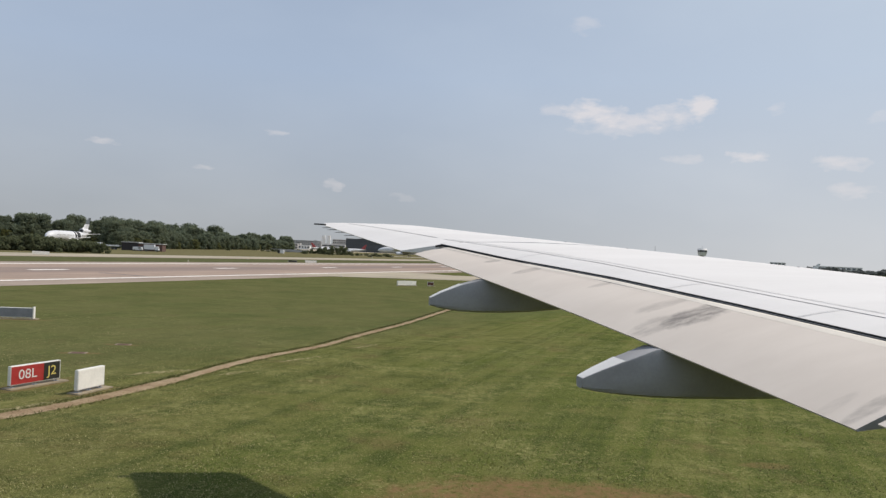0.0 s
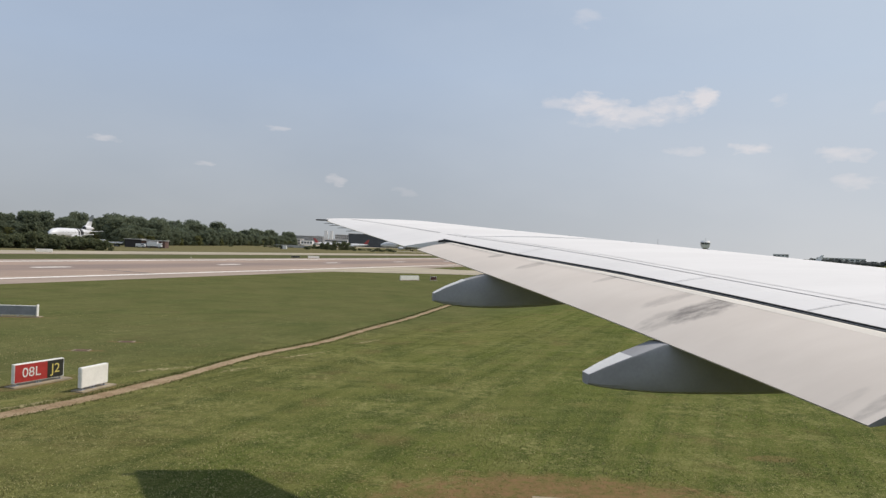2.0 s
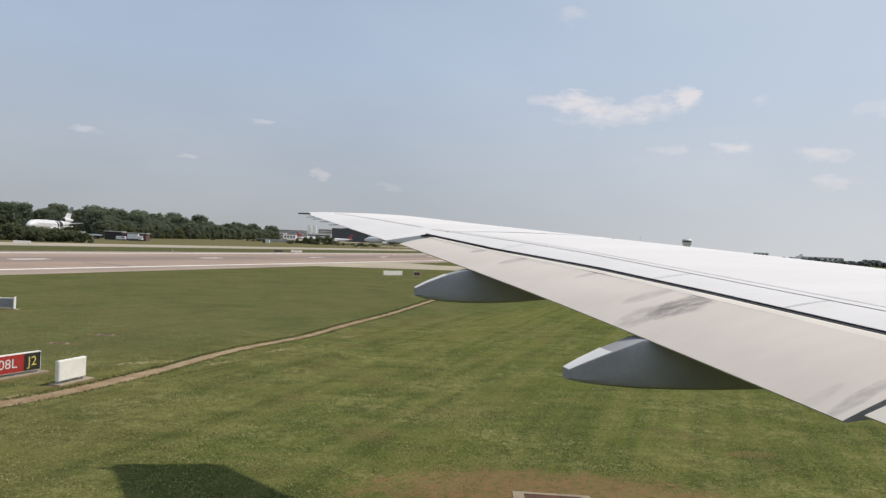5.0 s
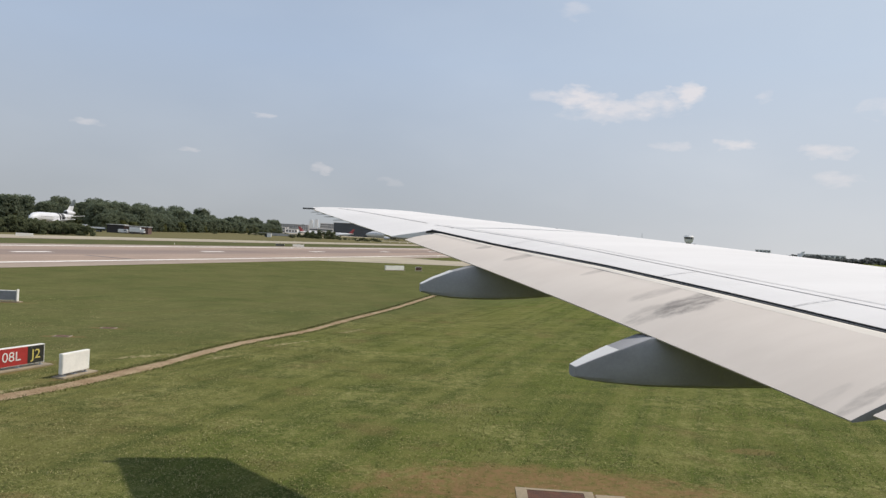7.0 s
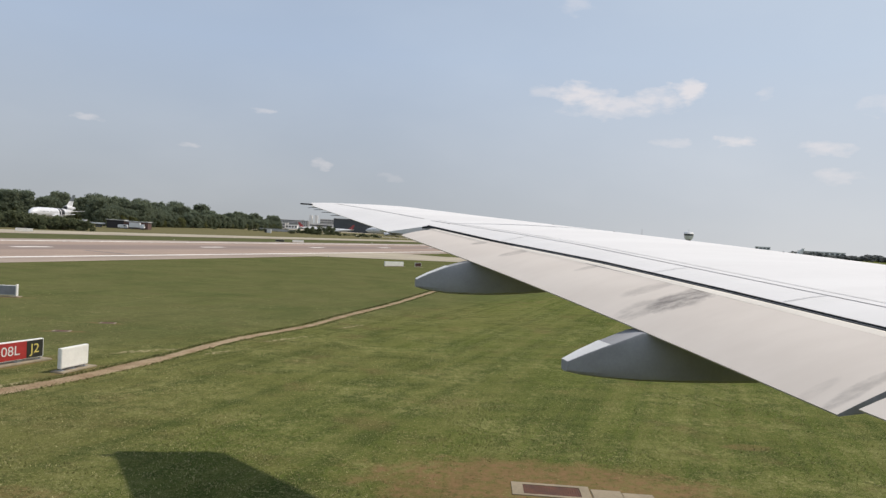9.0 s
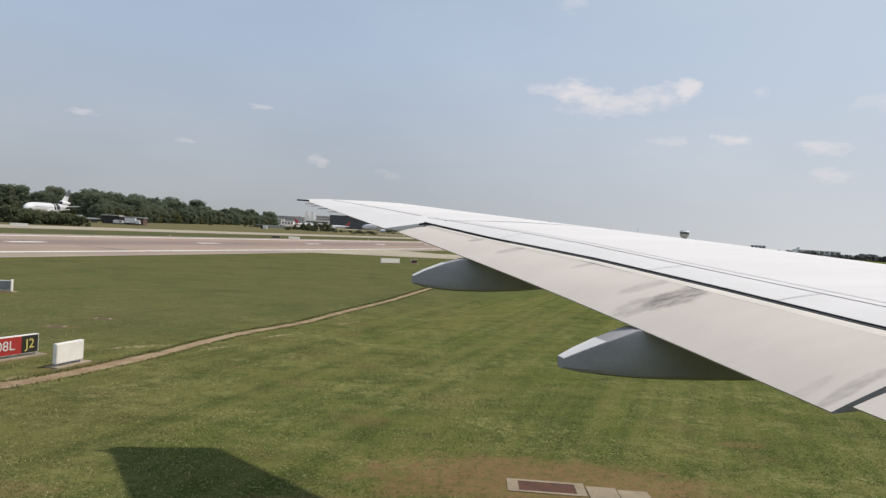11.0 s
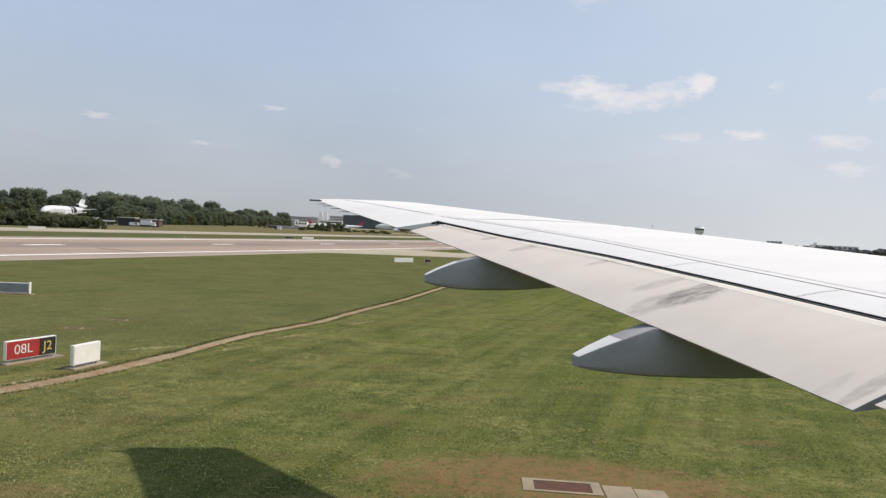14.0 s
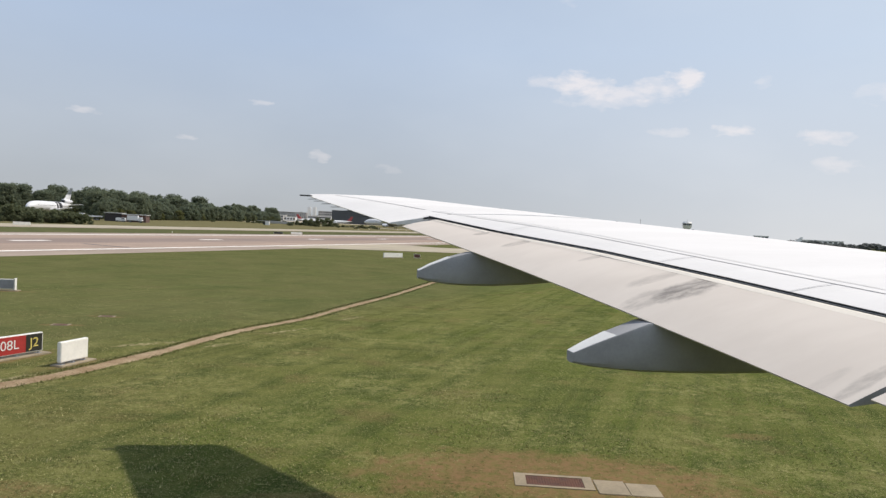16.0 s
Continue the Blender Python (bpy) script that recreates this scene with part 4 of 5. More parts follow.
# long grey board
lb, lw, _ = sign_board((-31.6, 45.85), (-27.05, 46.37), 0.76, "long weathered grey board with white end caps in grass", ((1.0, M_GREYP),), M_GREYP, 0.2, 0.12, 5)
for x in (-0.05, lw):
    part("end_cap", box_bm(x, x + 0.05, -0.14, 0.14, 0.06, 0.84, 0.01), M_CASE, lb, "white end cap")
sign_board((-7.1, 111.8), (-4.2, 114.2), 0.80, "long cream-white board standing before the link taxiway", ((0.5, M_CREAM), (0.5, M_CREAM)), M_CASE, 0.2, 0.1, 4)
sign_board((-2.3, 115.0), (-1.3, 115.3), 0.70, "small dull maroon taxiway sign in grass", ((1.0, M_MAROON),), M_MAROON)
sign_board((-46.5, 236.0), (-43.0, 237.6), 0.9, "small cream sign beyond the runway", ((1.0, M_CREAM),), M_CASE)
sign_board((-51.5, 232.6), (-48.8, 233.8), 0.8, "small dark taxiway sign beyond the runway", ((1.0, M_BLACKP),), M_BLACKP)
sign_board((-112.4, 190.5), (-108.6, 192.2), 1.0, "small white board on the strip between runway and taxiway", ((1.0, M_CREAM),), M_CASE)

# low-lying concrete drain with a rusty grating
drain = thing("drain_cover", pose(2.16, 15.4, 0, 0, 0, -4), "concrete drain pit with a rusty iron grating in bare earth", "drain")
bm = bmesh.new()
for x0, x1, y0, y1 in ((0, 1.78, 0, 0.10), (0, 1.78, 0.68, 0.80), (0, 0.26, 0.10, 0.68), (1.56, 1.78, 0.10, 0.68)):
    box_bm(x0, x1, y0, y1, -0.05, 0.018, 0, bm)
bmesh.ops.remove_doubles(bm, verts=bm.verts, dist=0.0005)
part("kerb_frame", bm, M_CONC, drain, "pale concrete frame")
part("pit_floor", box_bm(0.26, 1.56, 0.10, 0.68, -0.03, 0.004), M_RUST, drain)
for k in range(22):
    x = 0.285 + k * 0.058
    part("grating_bar", box_bm(x, x + 0.040, 0.10, 0.68, 0.004, 0.011), M_RUST, drain)
slab_ob = thing("concrete_slab", pose(3.965, 15.09, 0, 0, 0, -3), "cracked pale concrete slab beside the drain", "slab")
for x0, x1, lift in ((0.0, 0.70, 0.020), (0.705, 1.42, 0.015)):
    part("slab_piece", box_bm(x0, x1, 0.0, 0.84 - x0 * 0.12, -0.05, lift, 0.012), M_CONC, slab_ob)
for cx, cy, w_ in ((-17.9, 33.6, 0.8), (-17.2, 36.9, 0.8)):
    ob = thing("inspection_cover", pose(cx, cy, 0, 0, 0, 8), "small rusty inspection cover set in bare earth", "drain")
    part("frame", box_bm(0, w_, 0, 0.5, -0.05, 0.02, 0.01), M_CONC, ob)
    part("lid", box_bm(0.1, w_ - 0.1, 0.08, 0.42, 0.02, 0.028, 0.004), M_RUST, ob)

# runway and taxiway edge lights


def edge_light(m, label):
    ob = thing("edge_light", m, label, "airfield light", "edge lights along runway and taxiway")
    part("base", tube_bm((0, 0, 0), (0, 0, 0.10), 0.14, 0.12, 14), M_STEEL, ob)
    part("stem", tube_bm((0, 0, 0.10), (0, 0, 0.26), 0.04, 0.04, 10), M_YELLOW, ob)
    part("lens", tube_bm((0, 0, 0.26), (0, 0, 0.40), 0.10, 0.05, 14), M_WHITE, ob, "pale glass lens")
    return ob


proto = edge_light(pose(*rw(90, -133)), "small white elevated runway edge light")
for u, v in ((150, -133), (210, -133), (270, -133), (330, -133), (390, -133), (450, -133), (210, -159), (240, -159), (270, -159), (390, -201), (405, -201),
             (420, -201), (435, -201), (450, -201), (465, -201), (480, -201), (495, -201), (120, -68.5), (180, -68.5)):
    ob = copy_thing(proto, pose(*rw(u, v)))
    if v == -201:      # the taller lights of the approach row
        ob.scale = (1.7, 1.7, 2.2)

# ---------------------------------------------------------------- trees and bushes


def leaf_quads(rng, centres, radii, count, size, loose=0.35, up=0.7):
    """Small randomly turned leaf clumps filling blobs with an uneven outline."""
    quads = []
    for c_, r in zip(centres, radii):
        d = rng.normal(size=(count, 3))
        d /= np.linalg.norm(d, axis=1)[:, None]
        p = np.array(c_) + d * np.array([r, r, r * 0.8]) * (0.45 + 0.65 * rng.random((count, 1)))
        face = d * 0.8 + np.array([0, 0, up]) + loose * rng.normal(size=(count, 3))   # leaves look outwards and up
        face /= np.linalg.norm(face, axis=1)[:, None]
        a = rng.normal(size=(count, 3))
        a -= face * (a * face).sum(1)[:, None]
        a /= np.linalg.norm(a, axis=1)[:, None]
        b = np.cross(face, a)
        s = size * (0.5 + rng.random((count, 1)))
        quads.append(np.stack([p - a * s, p + b * s * 0.7, p + a * s, p - b * s * 0.7], 1))
    return np.concatenate(quads)


def tree(seed, h_, spread, mat, label, name="oak_tree", m=None):
    rng = np.random.default_rng(seed)
    ob = thing(name, m or pose(0, 0, 0), label, "tree", "trees beyond the taxiway")
    bm = tube_bm((0, 0, -0.1), (0.1, 0, h_ * 0.32), 0.035 * h_, 0.024 * h_, 10)
    tube_bm((0.1, 0, h_ * 0.30), (0, 0.1, h_ * 0.75), 0.024 * h_, 0.008 * h_, 8, bm)
    for k in range(7):
        a = 2 * math.pi * k / 7 + rng.random()
        z0 = h_ * (0.25 + 0.3 * rng.random())
        tube_bm((0.05, 0, z0), (math.cos(a) * spread * 0.75, math.sin(a) * spread * 0.75, z0 + h_ * (0.15 + 0.25 * rng.random())), 0.012 * h_, 0.003 * h_, 6, bm)
    part("trunk", bm, M_TRUNK, ob)
    centres, radii = [], []
    for k in range(84):
        a, t = rng.random() * 2 * math.pi, rng.random() ** 0.85
        z = h_ * (0.10 + 0.80 * t)
        lim = spread * (1.05 - 0.78 * abs(t - 0.35) ** 1.2) * (0.55 + 0.5 * rng.random())
        centres.append((math.cos(a) * lim * 0.88, math.sin(a) * lim * 0.88, z))
        radii.append(h_ * (0.075 + 0.075 * rng.random()))
    crown = new("crown", raw_mesh("crown", leaf_quads(rng, centres, radii, 84, 0.024 * h_, 0.85, 0.35), 4, mat))
    crown.parent = ob
    return ob


def bush(seed, h_, spread, mat, label):
    rng = np.random.default_rng(seed)
    ob = thing("bush", pose(0, 0, 0), label, "bush", "bushes beyond the taxiway")
    bm = tube_bm((0, 0, -0.05), (0, 0, h_ * 0.5), 0.08, 0.04, 6)
    for k in range(5):
        a = k * 1.26
        tube_bm((0, 0, 0.0), (math.cos(a) * spread * 0.5, math.sin(a) * spread * 0.5, h_ * 0.6), 0.06, 0.02, 5, bm)
    part("stems", bm, M_TRUNK, ob)
    centres = [(spread * (rng.random() * 2 - 1) * 0.8, spread * (rng.random() * 2 - 1) * 0.8, h_ * (0.12 + 0.7 * rng.random())) for _ in range(22)]
    radii = [h_ * (0.16 + 0.12 * rng.random()) for _ in centres]
    foliage = new("foliage", raw_mesh("foliage", leaf_quads(rng, centres, radii, 100, 0.066 * h_, 0.8, 0.4), 4, mat))
    foliage.parent = ob
    return ob


rnd = random.Random(11)
protos = [tree(3, 10.5, 4.6, M_LEAF, "broad dark green oak in full leaf"), tree(4, 12.0, 5.0, M_LEAF, "tall dark green oak in full leaf"),
          tree(5, 9.0, 4.8, M_LEAF, "rounded dark green oak in full leaf"), tree(6, 7.0, 3.4, M_LEAFP, "young pale green tree in full leaf", "young_tree")]
shrubs = [bush(21, 4.2, 4.6, M_BUSH, "dense dull green bush"), bush(22, 3.2, 4.0, M_BUSH, "low spreading dull green bush")]
used = set()


def plant(kinds, i, x, y, scale):
    turn = rnd.uniform(0, 360)
    m = pose(x, y, 0, 0, 0, turn)
    src = kinds[i]
    if src.name not in used:
        used.add(src.name)
        src.matrix_world = m @ Matrix.Diagonal((scale, scale, scale, 1))
        return src
    ob = copy_thing(src, m)
    ob.scale = (scale, scale, scale)
    return ob


# the edge of the wood, by bearing (degrees) and distance (metres) from the eye
EDGE = [(-34, 300, 1.05), (-30, 352, 1.15), (-26, 395, 1.12), (-22, 450, 1.08), (-18, 560, 0.98), (-14.5, 720, 0.92), (-12.0, 800, 0.84)]
for row, (back, step, grow) in enumerate(((0, 0.66, 0.92), (14, 0.60, 1.06), (30, 0.55, 1.2), (52, 0.6, 1.36), (84, 0.7, 1.52))):
    b = -36.0
    while b < -12.2:
        dist = float(np.interp(b, [e[0] for e in EDGE], [e[1] for e in EDGE])) + back + rnd.uniform(-6, 6)
        size = float(np.interp(b, [e[0] for e in EDGE], [e[2] for e in EDGE])) * grow * rnd.uniform(0.74, 1.16)
        if b < -25.4:      # low bushes stand before the parked trijet, the wood behind it
            dist, size = dist * 0.3 + 420, size * (1.2 if row < 3 else 0)
        if size > 0:
            i = 3 if (row == 0 and rnd.random() < 0.22) else rnd.randrange(3)
            plant(protos, i, math.sin(radians(b)) * dist, math.cos(radians(b)) * dist, size)
        b += step * rnd.uniform(0.75, 1.3) * (330 / dist) ** 0.85
b = -26.6
while b < -12.6:           # undergrowth along the edge of the wood
    dist = float(np.interp(b, [e[0] for e in EDGE], [e[1] for e in EDGE])) + rnd.uniform(0, 8)
    if not -26.0 < b < -21.0:
        plant(shrubs, rnd.randrange(2), math.sin(radians(b)) * dist, math.cos(radians(b)) * dist, rnd.uniform(0.6, 1.2) * dist / 420)
    b += rnd.uniform(0.4, 0.8)
b = -37.0
while b < -26.3:
    for dist in (268, 280):
        plant(shrubs, rnd.randrange(2), math.sin(radians(b)) * (dist + rnd.uniform(-4, 4)), math.cos(radians(b)) * (dist + rnd.uniform(-4, 4)), rnd.uniform(1.1, 1.4) * (0.88 if b > -31 else 1.0))
    b += rnd.uniform(0.6, 0.95)
for b, dist, s in ((-17.2, 530, 0.7), (-15.2, 640, 0.8), (-10.1, 560, 1.75), (-9.4, 565, 1.9), (-8.6, 562, 1.7), (-8.0, 570, 1.3), (-12.6, 610, 1.2), (-11.8, 612, 1.0), (-4.6, 640, 0.8)):
    plant(shrubs, rnd.randrange(2), math.sin(radians(b)) * dist, math.cos(radians(b)) * dist, s)

b = -14.5
while b < -4.0:            # low scrub before the apron
    dist = rnd.uniform(500, 640)
    plant(shrubs, rnd.randrange(2), math.sin(radians(b)) * dist, math.cos(radians(b)) * dist, rnd.uniform(0.35, 0.7))
    b += rnd.uniform(0.25, 0.5)


def wood(name, bearings, dist, depth, top, mat, label, count, size=1.6):
    """A far wood as one mesh of leaf clumps."""
    rng = np.random.default_rng(int(dist))
    k = count
    b = np.radians(bearings[0] + (bearings[1] - bearings[0]) * rng.random(k))
    dd = dist + depth * rng.random(k)
    wave = 0.75 + 0.18 * np.sin(b * 90) + 0.14 * np.sin(b * 210 + 1) + 0.10 * np.sin(b * 470)
    cz = top * wave * (0.25 + 0.65 * rng.random(k))
    centres = np.stack([np.sin(b) * dd, np.cos(b) * dd, cz], 1)
    V_ = leaf_quads(rng, centres, [top * 0.22] * k, 26, size)
    V_[:, :, 2] = np.maximum(V_[:, :, 2], 0.0)
    return tagged(new(name, raw_mesh(name, V_, 4, mat)), label, "wood", kind="stuff")


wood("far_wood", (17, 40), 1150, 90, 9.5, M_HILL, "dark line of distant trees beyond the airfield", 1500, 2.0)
wood("far_wood", (-60, -36.5), 330, 40, 13.0, M_LEAF, "dense wood running on beside the airfield", 700, 1.0)
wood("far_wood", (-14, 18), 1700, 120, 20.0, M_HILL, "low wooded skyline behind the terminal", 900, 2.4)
# gentle wooded ridge on the skyline
hv, hf = [], []
for i, b in enumerate(np.linspace(-70, 70, 141)):
    hgt_ = 22 + 14 * math.sin(b * 0.11 + 1) + 6 * math.sin(b * 0.37) + 3 * math.sin(b * 1.3)
    for dist, z in ((3300, -1), (3600, hgt_ * 0.8), (3900, hgt_), (4400, -1)):
        hv.append((math.sin(radians(b)) * dist, math.cos(radians(b)) * dist, z))
    if i:
        for j in range(3):
            hf.append((4 * i - 4 + j, 4 * i - 3 + j, 4 * i + 1 + j, 4 * i + j))
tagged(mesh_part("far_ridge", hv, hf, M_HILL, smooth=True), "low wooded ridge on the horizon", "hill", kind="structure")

# ---------------------------------------------------------------- parked airliners


def ring_pts(x, r, zc, k=20, sy_=1.0):
    return [(x, r * sy_ * math.cos(a), zc + r * math.sin(a)) for a in np.linspace(0, 2 * math.pi, k + 1)[:-1]]


def blade(root, tip, thick):
    """A wing or fin from two chords, each (lead, trail)."""
    out = []
    for (a, b), t in ((root, thick), (tip, thick * 0.45)):
        a, b = Vector(a), Vector(b)
        span = (Vector(tip[0]) - Vector(root[0]))
        n = span.cross(b - a).normalized() * t / 2
        out.append([tuple(a), tuple(a.lerp(b, 0.3) + n), tuple(a.lerp(b, 0.7) + n * 0.7), tuple(b), tuple(a.lerp(b, 0.7) - n * 0.7), tuple(a.lerp(b, 0.3) - n)])
    return loft(out)


def parked_airliner(m, length, label, fin_mat, tri=False, group="parked airliners", girth=0.052, span=0.46):
    ob = thing("parked_airliner", m, label, "aircraft", group)
    r = girth * length
    zc = r * 1.75
    rows_ = [ring_pts(length * a, r * b, zc + r * c_) for a, b, c_ in ((0.0, 0.08, 0.55), (0.05, 0.25, 0.5), (0.16, 0.62, 0.28), (0.30, 0.95, 0.04), (0.45, 1, 0), (0.80, 1, 0),
                                                                     (0.90, 0.9, -0.03), (0.96, 0.62, -0.12), (0.99, 0.3, -0.2), (1.0, 0.06, -0.24))]
    vs, fs = loft(rows_)
    mesh_part("fuselage", vs, fs, M_HULL, ob, smooth=True)
    for s in (-1, 1):
        vs, fs = blade(((length * 0.62, s * r * 0.8, zc - r * 0.6), (length * 0.42, s * r * 0.8, zc - r * 0.6)), ((length * 0.38, s * length * span, zc - r * 0.05), (length * 0.33, s * length * span, zc - r * 0.05)), 0.022 * length)
        mesh_part("wing", vs, fs, M_HULL, ob)
        vs, fs = blade(((length * 0.14, s * r * 0.4, zc + r * 0.45), (length * 0.05, s * r * 0.4, zc + r * 0.45)), ((length * 0.04, s * length * 0.17, zc + r * 0.7), (length * 0.0, s * length * 0.17, zc + r * 0.7)), 0.012 * length)
        mesh_part("tailplane", vs, fs, M_HULL, ob)
        ex, ey = length * 0.57, s * length * 0.16
        vs, fs = loft([ring_pts(ex + length * a, r * b, zc - r * 0.95, 16) for a, b in ((0.06, 0.40), (0.055, 0.46), (0.02, 0.48), (-0.03, 0.36), (-0.05, 0.2))])
        mesh_part("engine", [(x, y + ey, z) for x, y, z in vs], fs, M_HULL, ob, smooth=True)
        part("gear_leg", tube_bm((length * 0.46, s * r * 0.9, 0.5), (length * 0.46, s * r * 0.8, zc - r * 0.5), 0.18, None, 8), M_STEEL, ob)
        part("wheel", tube_bm((length * 0.46, s * r * 0.9 - 0.4, 0.6), (length * 0.46, s * r * 0.9 + 0.4, 0.6), 0.6, None, 16), M_TYRE, ob)
    base_z = zc + r * (1.35 if tri else 0.7)
    vs, fs = blade(((length * 0.20, 0, base_z), (length * 0.04, 0, base_z)), ((length * 0.035, 0, zc + r * 3.9), (length * -0.03, 0, zc + r * 3.9)), 0.016 * length)
    fin = mesh_part("fin", vs, fs, M_HULL if tri else fin_mat, ob, "painted tail fin")
    if tri:
        lo, hi = ((length * 0.12, 0, zc + r * 2.6), (length * 0.005, 0, zc + r * 2.6)), ((length * 0.036, 0, zc + r * 3.92), (length * -0.031, 0, zc + r * 3.92))
        vs, fs = blade(lo, hi, 0.017 * length)
        mesh_part("tail_panel", vs, fs, fin_mat, fin, "faded grey upper tail")
    if tri:
        for a0, a1, k in ((0.33, 0.40, 1.012), (0.42, 0.455, 1.008)):
            vs, fs = loft([ring_pts(length * a0, r * k, zc), ring_pts(length * (a0 + a1) / 2, r * k * 1.004, zc), ring_pts(length * a1, r * k, zc)])
            mesh_part("charred_section", vs, fs, M_DARKMET, ob, "blackened open stretch of the hull", smooth=True)
        vs, fs = loft([ring_pts(length * a, r * b, zc + r * 1.15, 16) for a, b in ((0.20, 0.42), (0.19, 0.5), (0.12, 0.5), (0.02, 0.34), (-0.02, 0.22))])
        duct = mesh_part("tail_engine", vs, fs, M_HULL, ob, smooth=True)
        part("intake", tube_bm((length * 0.2005, 0, zc + r * 1.15), (length * 0.203, 0, zc + r * 1.15), r * 0.36, None, 16), M_DARKMET, duct, "dark engine intake")
        vs, fs = blade(((length * 0.18, 0, zc + r * 0.6), (length * 0.02, 0, zc + r * 0.3)), ((length * 0.16, 0, zc + r * 1.0), (length * 0.03, 0, zc + r * 1.0)), 0.02 * length)
        mesh_part("pylon", vs, fs, M_HULL, ob)
    part("nose_leg", tube_bm((length * 0.9, 0, 0.4), (length * 0.9, 0, zc - r * 0.6), 0.14, None, 8), M_STEEL, ob)
    part("nose_wheel", tube_bm((length * 0.9, -0.3, 0.45), (length * 0.9, 0.3, 0.45), 0.45, None, 16), M_TYRE, ob)
    for k in range(26):
        for s in (-1, 1):
            x = length * (0.24 + 0.63 * k / 25)
            part("cabin_window", box_bm(x - 0.14, x + 0.14, s * r * 1.0 - 0.03, s * r * 1.0 + 0.03, zc + r * 0.16, zc + r * 0.16 + 0.35), M_PANE, ob)
    return ob


parked_airliner(pose(-222, 436, 0, 0, 0, -91), 46, "derelict white trijet with a charred hull and grey-topped tail", M_TAILGREY, True, girth=0.066, span=0.2)
parked_airliner(pose(-176, 930, 0, 0, 0, 20), 37, "white airliner with a red tail beyond the bushes", M_TAILRED)
parked_airliner(pose(-6, 690, 0, 0, 0, 165), 62, "white wide-body airliner with a red-striped tail on the apron", M_TAILRED)
parked_airliner(pose(-100, 905, 0, 0, 0, 192), 37, "white airliner with a red tail before a dark building", M_TAILRED)
parked_airliner(pose(-20, 930, 0, 0, 0, 150), 37, "white airliner parked at the far apron", M_HULL)
parked_airliner(pose(223, 653, 0, 0, 0, 150), 44, "white airliner with a red and white tail on the far apron", M_TAILRED)
parked_airliner(pose(402, 742, 0, 0, 0, 160), 40, "white airliner standing on the far side of the field", M_HULL)

# ---------------------------------------------------------------- buildings


def building(m, w, d, h_, wall, label, floors=0, cols=0, roof=M_ROOFL, category="building", name="terminal_building", band=False):
    ob = thing(name, m, label, category)
    part("wall", box_bm(0, w, 0, d, -0.1, h_, 0.05), wall, ob)
    part("roof", box_bm(-0.3, w + 0.3, -0.3, d + 0.3, h_ + 0.01, h_ + 0.5, 0.05), roof, ob)
    fh = h_ / max(1, floors)
    for i in range(floors):
        z0 = i * fh + fh * 0.35
        if band:
            part("window_band", box_bm(0.6, w - 0.6, -0.06, 0.06, z0, z0 + fh * 0.42), M_PANE, ob)
        else:
            cw = w / cols
            for j in range(cols):
                win = part("window", box_bm(j * cw + cw * 0.18, (j + 1) * cw - cw * 0.18, -0.05, 0.05, z0, z0 + fh * 0.42), M_PANE, ob)
    return ob


# long dark block, a hotel-sized glass office
b_ = building(pose(-166, 1186, 0, 0, 0, 3), 82, 40, 22, M_GLASSB, "long dark glass office block with a stepped roof", 5, 16)
part("roof_plant", box_bm(26, 52, 8, 30, 22.5, 25, 0.1), M_GLASSB, b_)
building(pose(-80, 1190, 0, 0, 0, 2), 26, 24, 14, M_WHITEB, "white four-storey car park with open dark decks", 4, 1, M_ROOFL, band=True)
building(pose(-50, 1185, 0, 0, 0, 2), 50, 30, 9, M_WHITEB, "low white terminal pier with a glazed band", 2, 1, M_ROOFL, band=True)
building(pose(4, 1185, 0, 0, 0, 2), 90, 40, 11, M_CONCB, "low grey terminal hall with a glazed band", 2, 1, M_ROOFL, band=True)
building(pose(-226, 1420, 0, 0, 0, 2), 46, 30, 22, M_CONCB, "grey office building behind the dark block", 5, 12)
building(pose(-218, 1250, 0, 0, 0, 2), 42, 26, 11, M_WHITEB, "white pier with a glazed band beside the dark block", 2, 1, M_ROOFL, band=True)
building(pose(-262, 1210, 0, 0, 0, 3), 30, 18, 7, M_WHITEB, "low white cargo shed with a pale roof", 1, 6)
building(pose(-300, 1260, 0, 0, 0, 3), 40, 22, 10, M_CONCB, "low grey cargo shed with small windows", 1, 8)
building(pose(-352, 1330, 0, 0, 0, 4), 36, 22, 15, M_WHITEB, "pale hangar with a high roof", 2, 6)
fence = thing("blast_fence", pose(-145, 588, 0, 0, 0, -3), "long low pale grey blast fence beyond the taxiway", "fence")
for k in range(12):
    part("fence_panel", box_bm(k * 2.6, k * 2.6 + 2.56, 0, 0.12, 0.25, 2.3, 0.02), M_CONCB, fence)
for k in range(13):
    part("post", box_bm(k * 2.6 - 0.06, k * 2.6 + 0.02, 0.121, 0.25, -0.1, 2.35), M_STEEL, fence)
building(pose(-330, 1130, 0, 0, 0, 8), 48, 30, 8, M_WHITEB, "low white hangar with a pale curved roof", 1, 8)
building(pose(-275, 1150, 0, 0, 0, 8), 34, 26, 9, M_CONCB, "grey service building with small windows", 2, 8)
b_ = building(pose(-306, 1400, 0, 0, 0, 2), 58, 26, 17, M_CONCB, "grey concrete block between two stair towers", 6, 14)
for x in (60.5, 71):
    part("stair_tower", box_bm(x, x + 6, 4, 12, -0.1, 29, 0.1), M_WHITEB, b_, "pale stair tower")
building(pose(480, 1230, 0, 0, 0, -22), 130, 40, 7.5, M_CONCB, "long pale terminal building on the skyline", 2, 16)
building(pose(625, 1170, 0, 0, 0, -26), 70, 40, 11, M_WHITEB, "broad pale hangar block on the skyline", 2, 9)
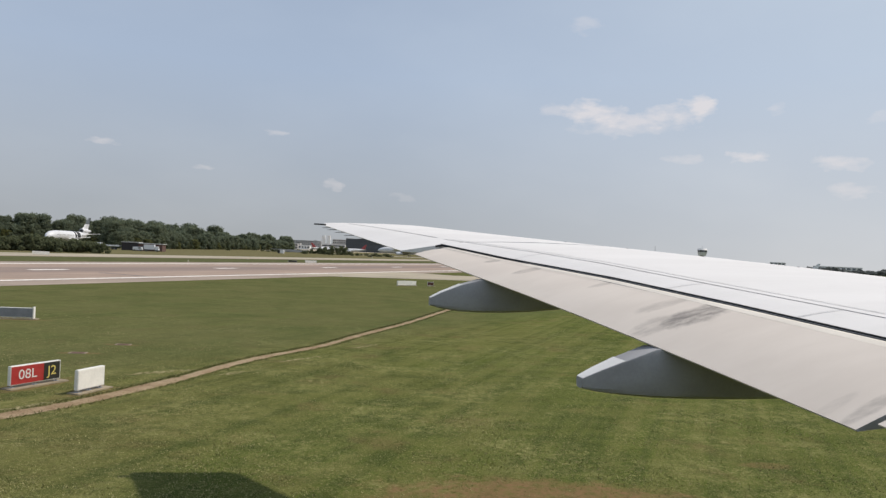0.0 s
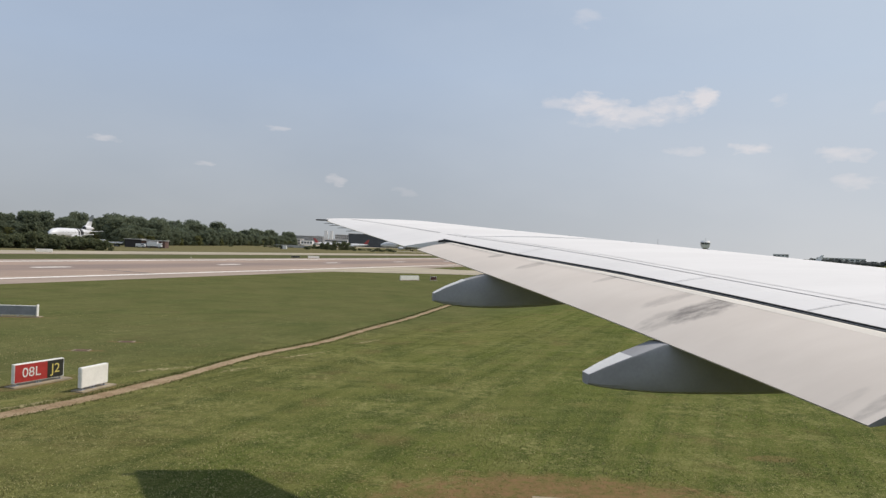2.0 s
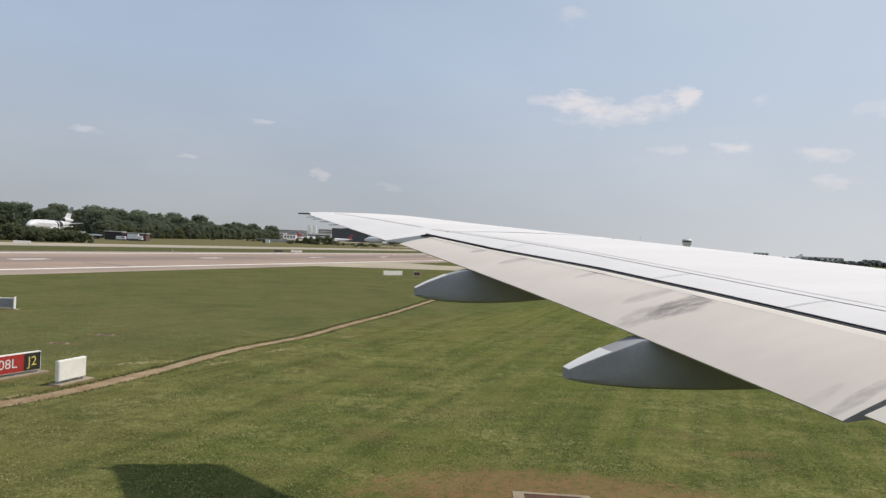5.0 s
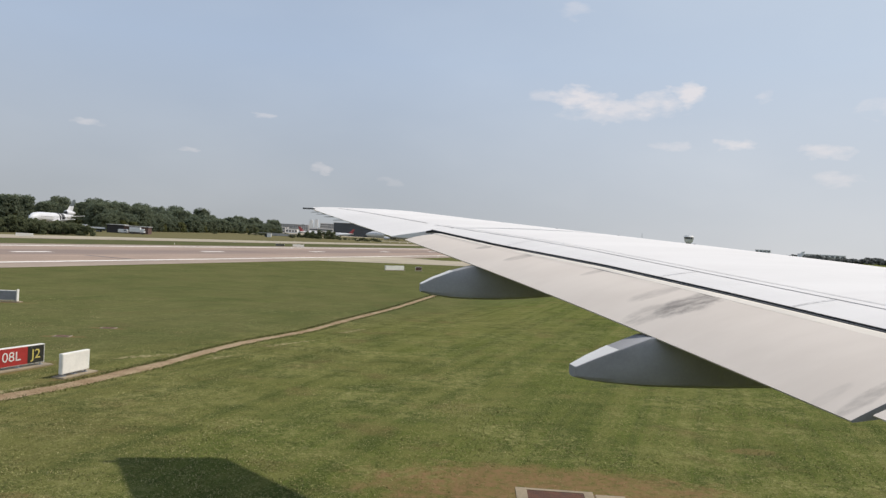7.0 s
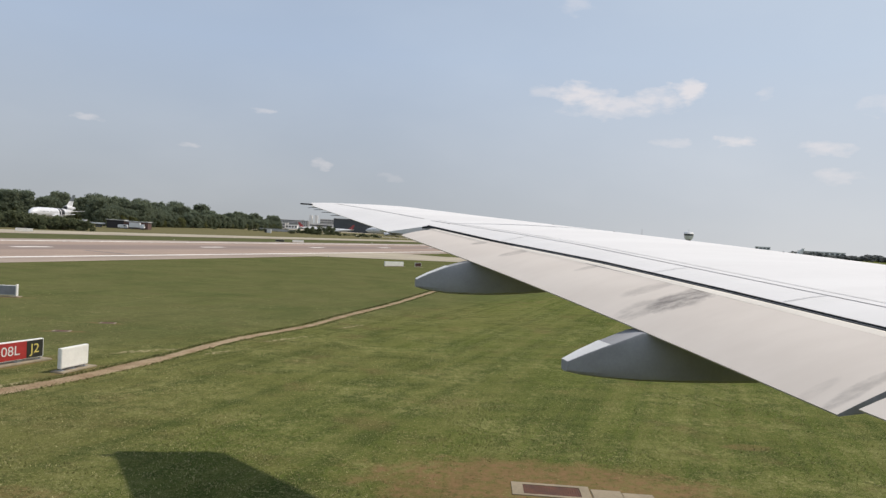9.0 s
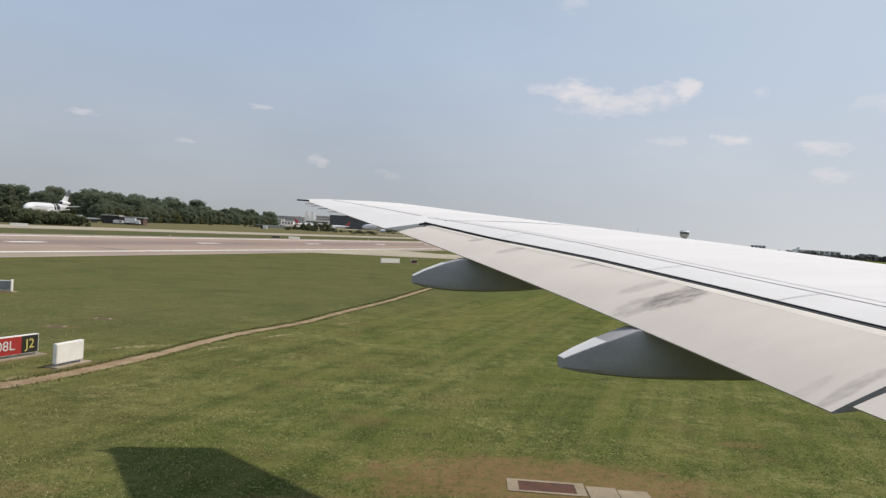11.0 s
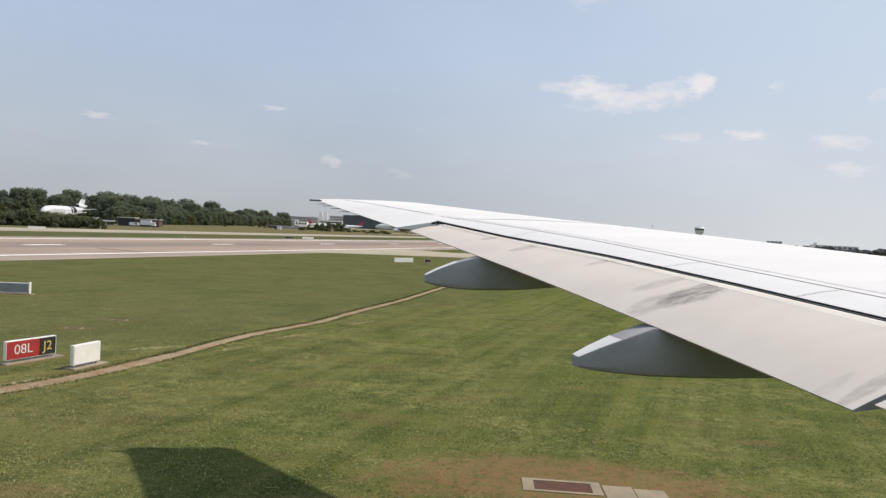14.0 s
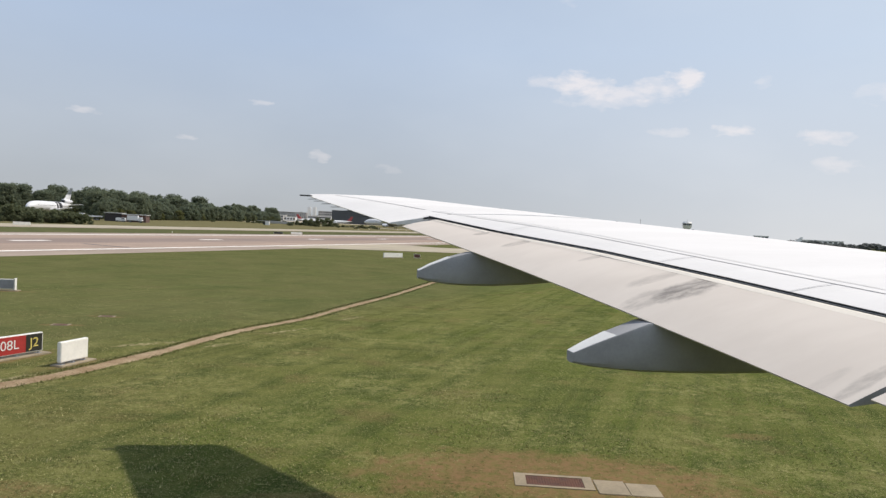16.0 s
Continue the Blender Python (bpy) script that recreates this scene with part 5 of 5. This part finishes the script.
building(pose(560, 1190, 0, 0, 0, -26), 24, 24, 14, M_WHITEB, "narrow pale tower block on the skyline", 3, 4)

# control tower
tw = thing("control_tower", pose(315, 845, 0), "white airport control tower with a dark glazed cab", "tower")
part("shaft", tube_bm((0, 0, -0.1), (0, 0, 16), 3.4, 3.0, 20), M_CONCB, tw)
part("lower_deck", tube_bm((0, 0, 16.01), (0, 0, 20.3), 4.2, 5.8, 24), M_WHITEB, tw)
cab = part("cab_glass", tube_bm((0, 0, 20.31), (0, 0, 22.6), 5.0, 5.7, 20), M_PANE, tw, "dark sloping cab windows")
part("cab_roof", tube_bm((0, 0, 22.61), (0, 0, 24.6), 6.2, 4.6, 24), M_WHITEB, tw)
part("roof_mast", tube_bm((0, 0, 24.2), (0, 0, 28), 0.18, 0.1, 8), M_STEEL, tw)
for k in range(12):
    a = 2 * math.pi * k / 12
    part("mullion", tube_bm((5.02 * math.cos(a), 5.02 * math.sin(a), 20.3), (5.72 * math.cos(a), 5.72 * math.sin(a), 22.6), 0.16, None, 6), M_WHITEB, cab)
t2 = thing("radio_mast", pose(262, 860, 0), "thin steel mast on the skyline", "mast")
part("pole", tube_bm((0, 0, 0), (0, 0, 25), 0.4, 0.2, 8), M_STEEL, t2)

# brown shed by the wood, with a lorry and a trailer
sh = thing("service_shed", pose(-151, 327, 0, 0, 0, 6), "low brown shed with a dark end and pale roof edge", "building")
part("dark_bay", box_bm(0, 7.5, 0, 6, -0.1, 3.7, 0.03), M_DARKW, sh, "dark open bay")
part("brick_bay", box_bm(7.52, 18.4, 0.1, 6, -0.1, 3.3, 0.03), M_BRICK, sh, "brown clad wall")
part("roof", box_bm(-0.3, 7.7, -0.4, 6.4, 3.71, 4.0, 0.03), M_ROOFL, sh)
part("roof", box_bm(7.71, 18.8, -0.4, 6.4, 3.31, 3.6, 0.03), M_ROOFL, sh)
for x in (8.6, 11.0, 13.4):
    part("window", box_bm(x, x + 1.4, 0.02, 0.14, 1.2, 2.2), M_PANE, sh)


def wheels(ob, xs, w, r=0.45):
    for x in xs:
        for y in (0.1, w - 0.1):
            wl = part("wheel", tube_bm((x, y - 0.12, r), (x, y + 0.12, r), r, None, 16), M_TYRE, ob)
            part("rim", tube_bm((x, y - 0.13, r), (x, y + 0.13, r), r * 0.5, None, 12), M_STEEL, wl)


lorry = thing("lorry", pose(-137.0, 318.5, 0, 0, 0, 8), "white box lorry parked before the shed", "lorry")
part("cargo_box", box_bm(0, 4.6, 0, 2.3, 0.95, 3.1, 0.06), M_HULL, lorry)
part("chassis", box_bm(0, 6.4, 0.3, 2.0, 0.55, 0.94, 0.03), M_DARKMET, lorry)
part("cab", box_bm(4.75, 6.5, 0.05, 2.25, 0.6, 2.4, 0.18), M_HULL, lorry)
part("windscreen", box_bm(6.35, 6.52, 0.3, 2.0, 1.5, 2.2, 0.03), M_PANE, lorry)
wheels(lorry, (1.1, 5.6), 2.3)
van = thing("van", pose(-142.6, 319.5, 0, 0, 0, 5), "small white van parked before the shed", "van")
part("body", box_bm(0, 4.2, 0, 1.8, 0.4, 1.9, 0.2), M_HULL, van)
part("side_window", box_bm(2.6, 3.7, -0.02, 0.06, 1.2, 1.7, 0.02), M_PANE, van)
wheels(van, (0.8, 3.3), 1.8, 0.34)
trailer = thing("trailer", pose(-163.5, 326.0, 0, 0, 0, 4), "long white trailer standing beside the brown shed", "trailer")
part("deck", box_bm(0, 11.5, 0, 2.2, 1.55, 2.2, 0.08), M_HULL, trailer)
part("nose_box", box_bm(0.0, 3.2, 0.1, 2.1, 2.21, 3.1, 0.12), M_HULL, trailer)
part("support_leg", box_bm(1.0, 1.2, 0.9, 1.2, 0, 1.55), M_ORANGE, trailer)
wheels(trailer, (8.0, 9.3), 2.2)
mk = thing("marker_hut", pose(-113.5, 478, 0, 0, 0, 0), "small black and white equipment hut in grass", "hut")
part("dark_half", box_bm(0, 1.5, 0, 2, 0, 2.2, 0.03), M_BLACKP, mk)
part("white_half", box_bm(1.52, 4.2, 0, 2, 0, 2.4, 0.03), M_WHITEB, mk)
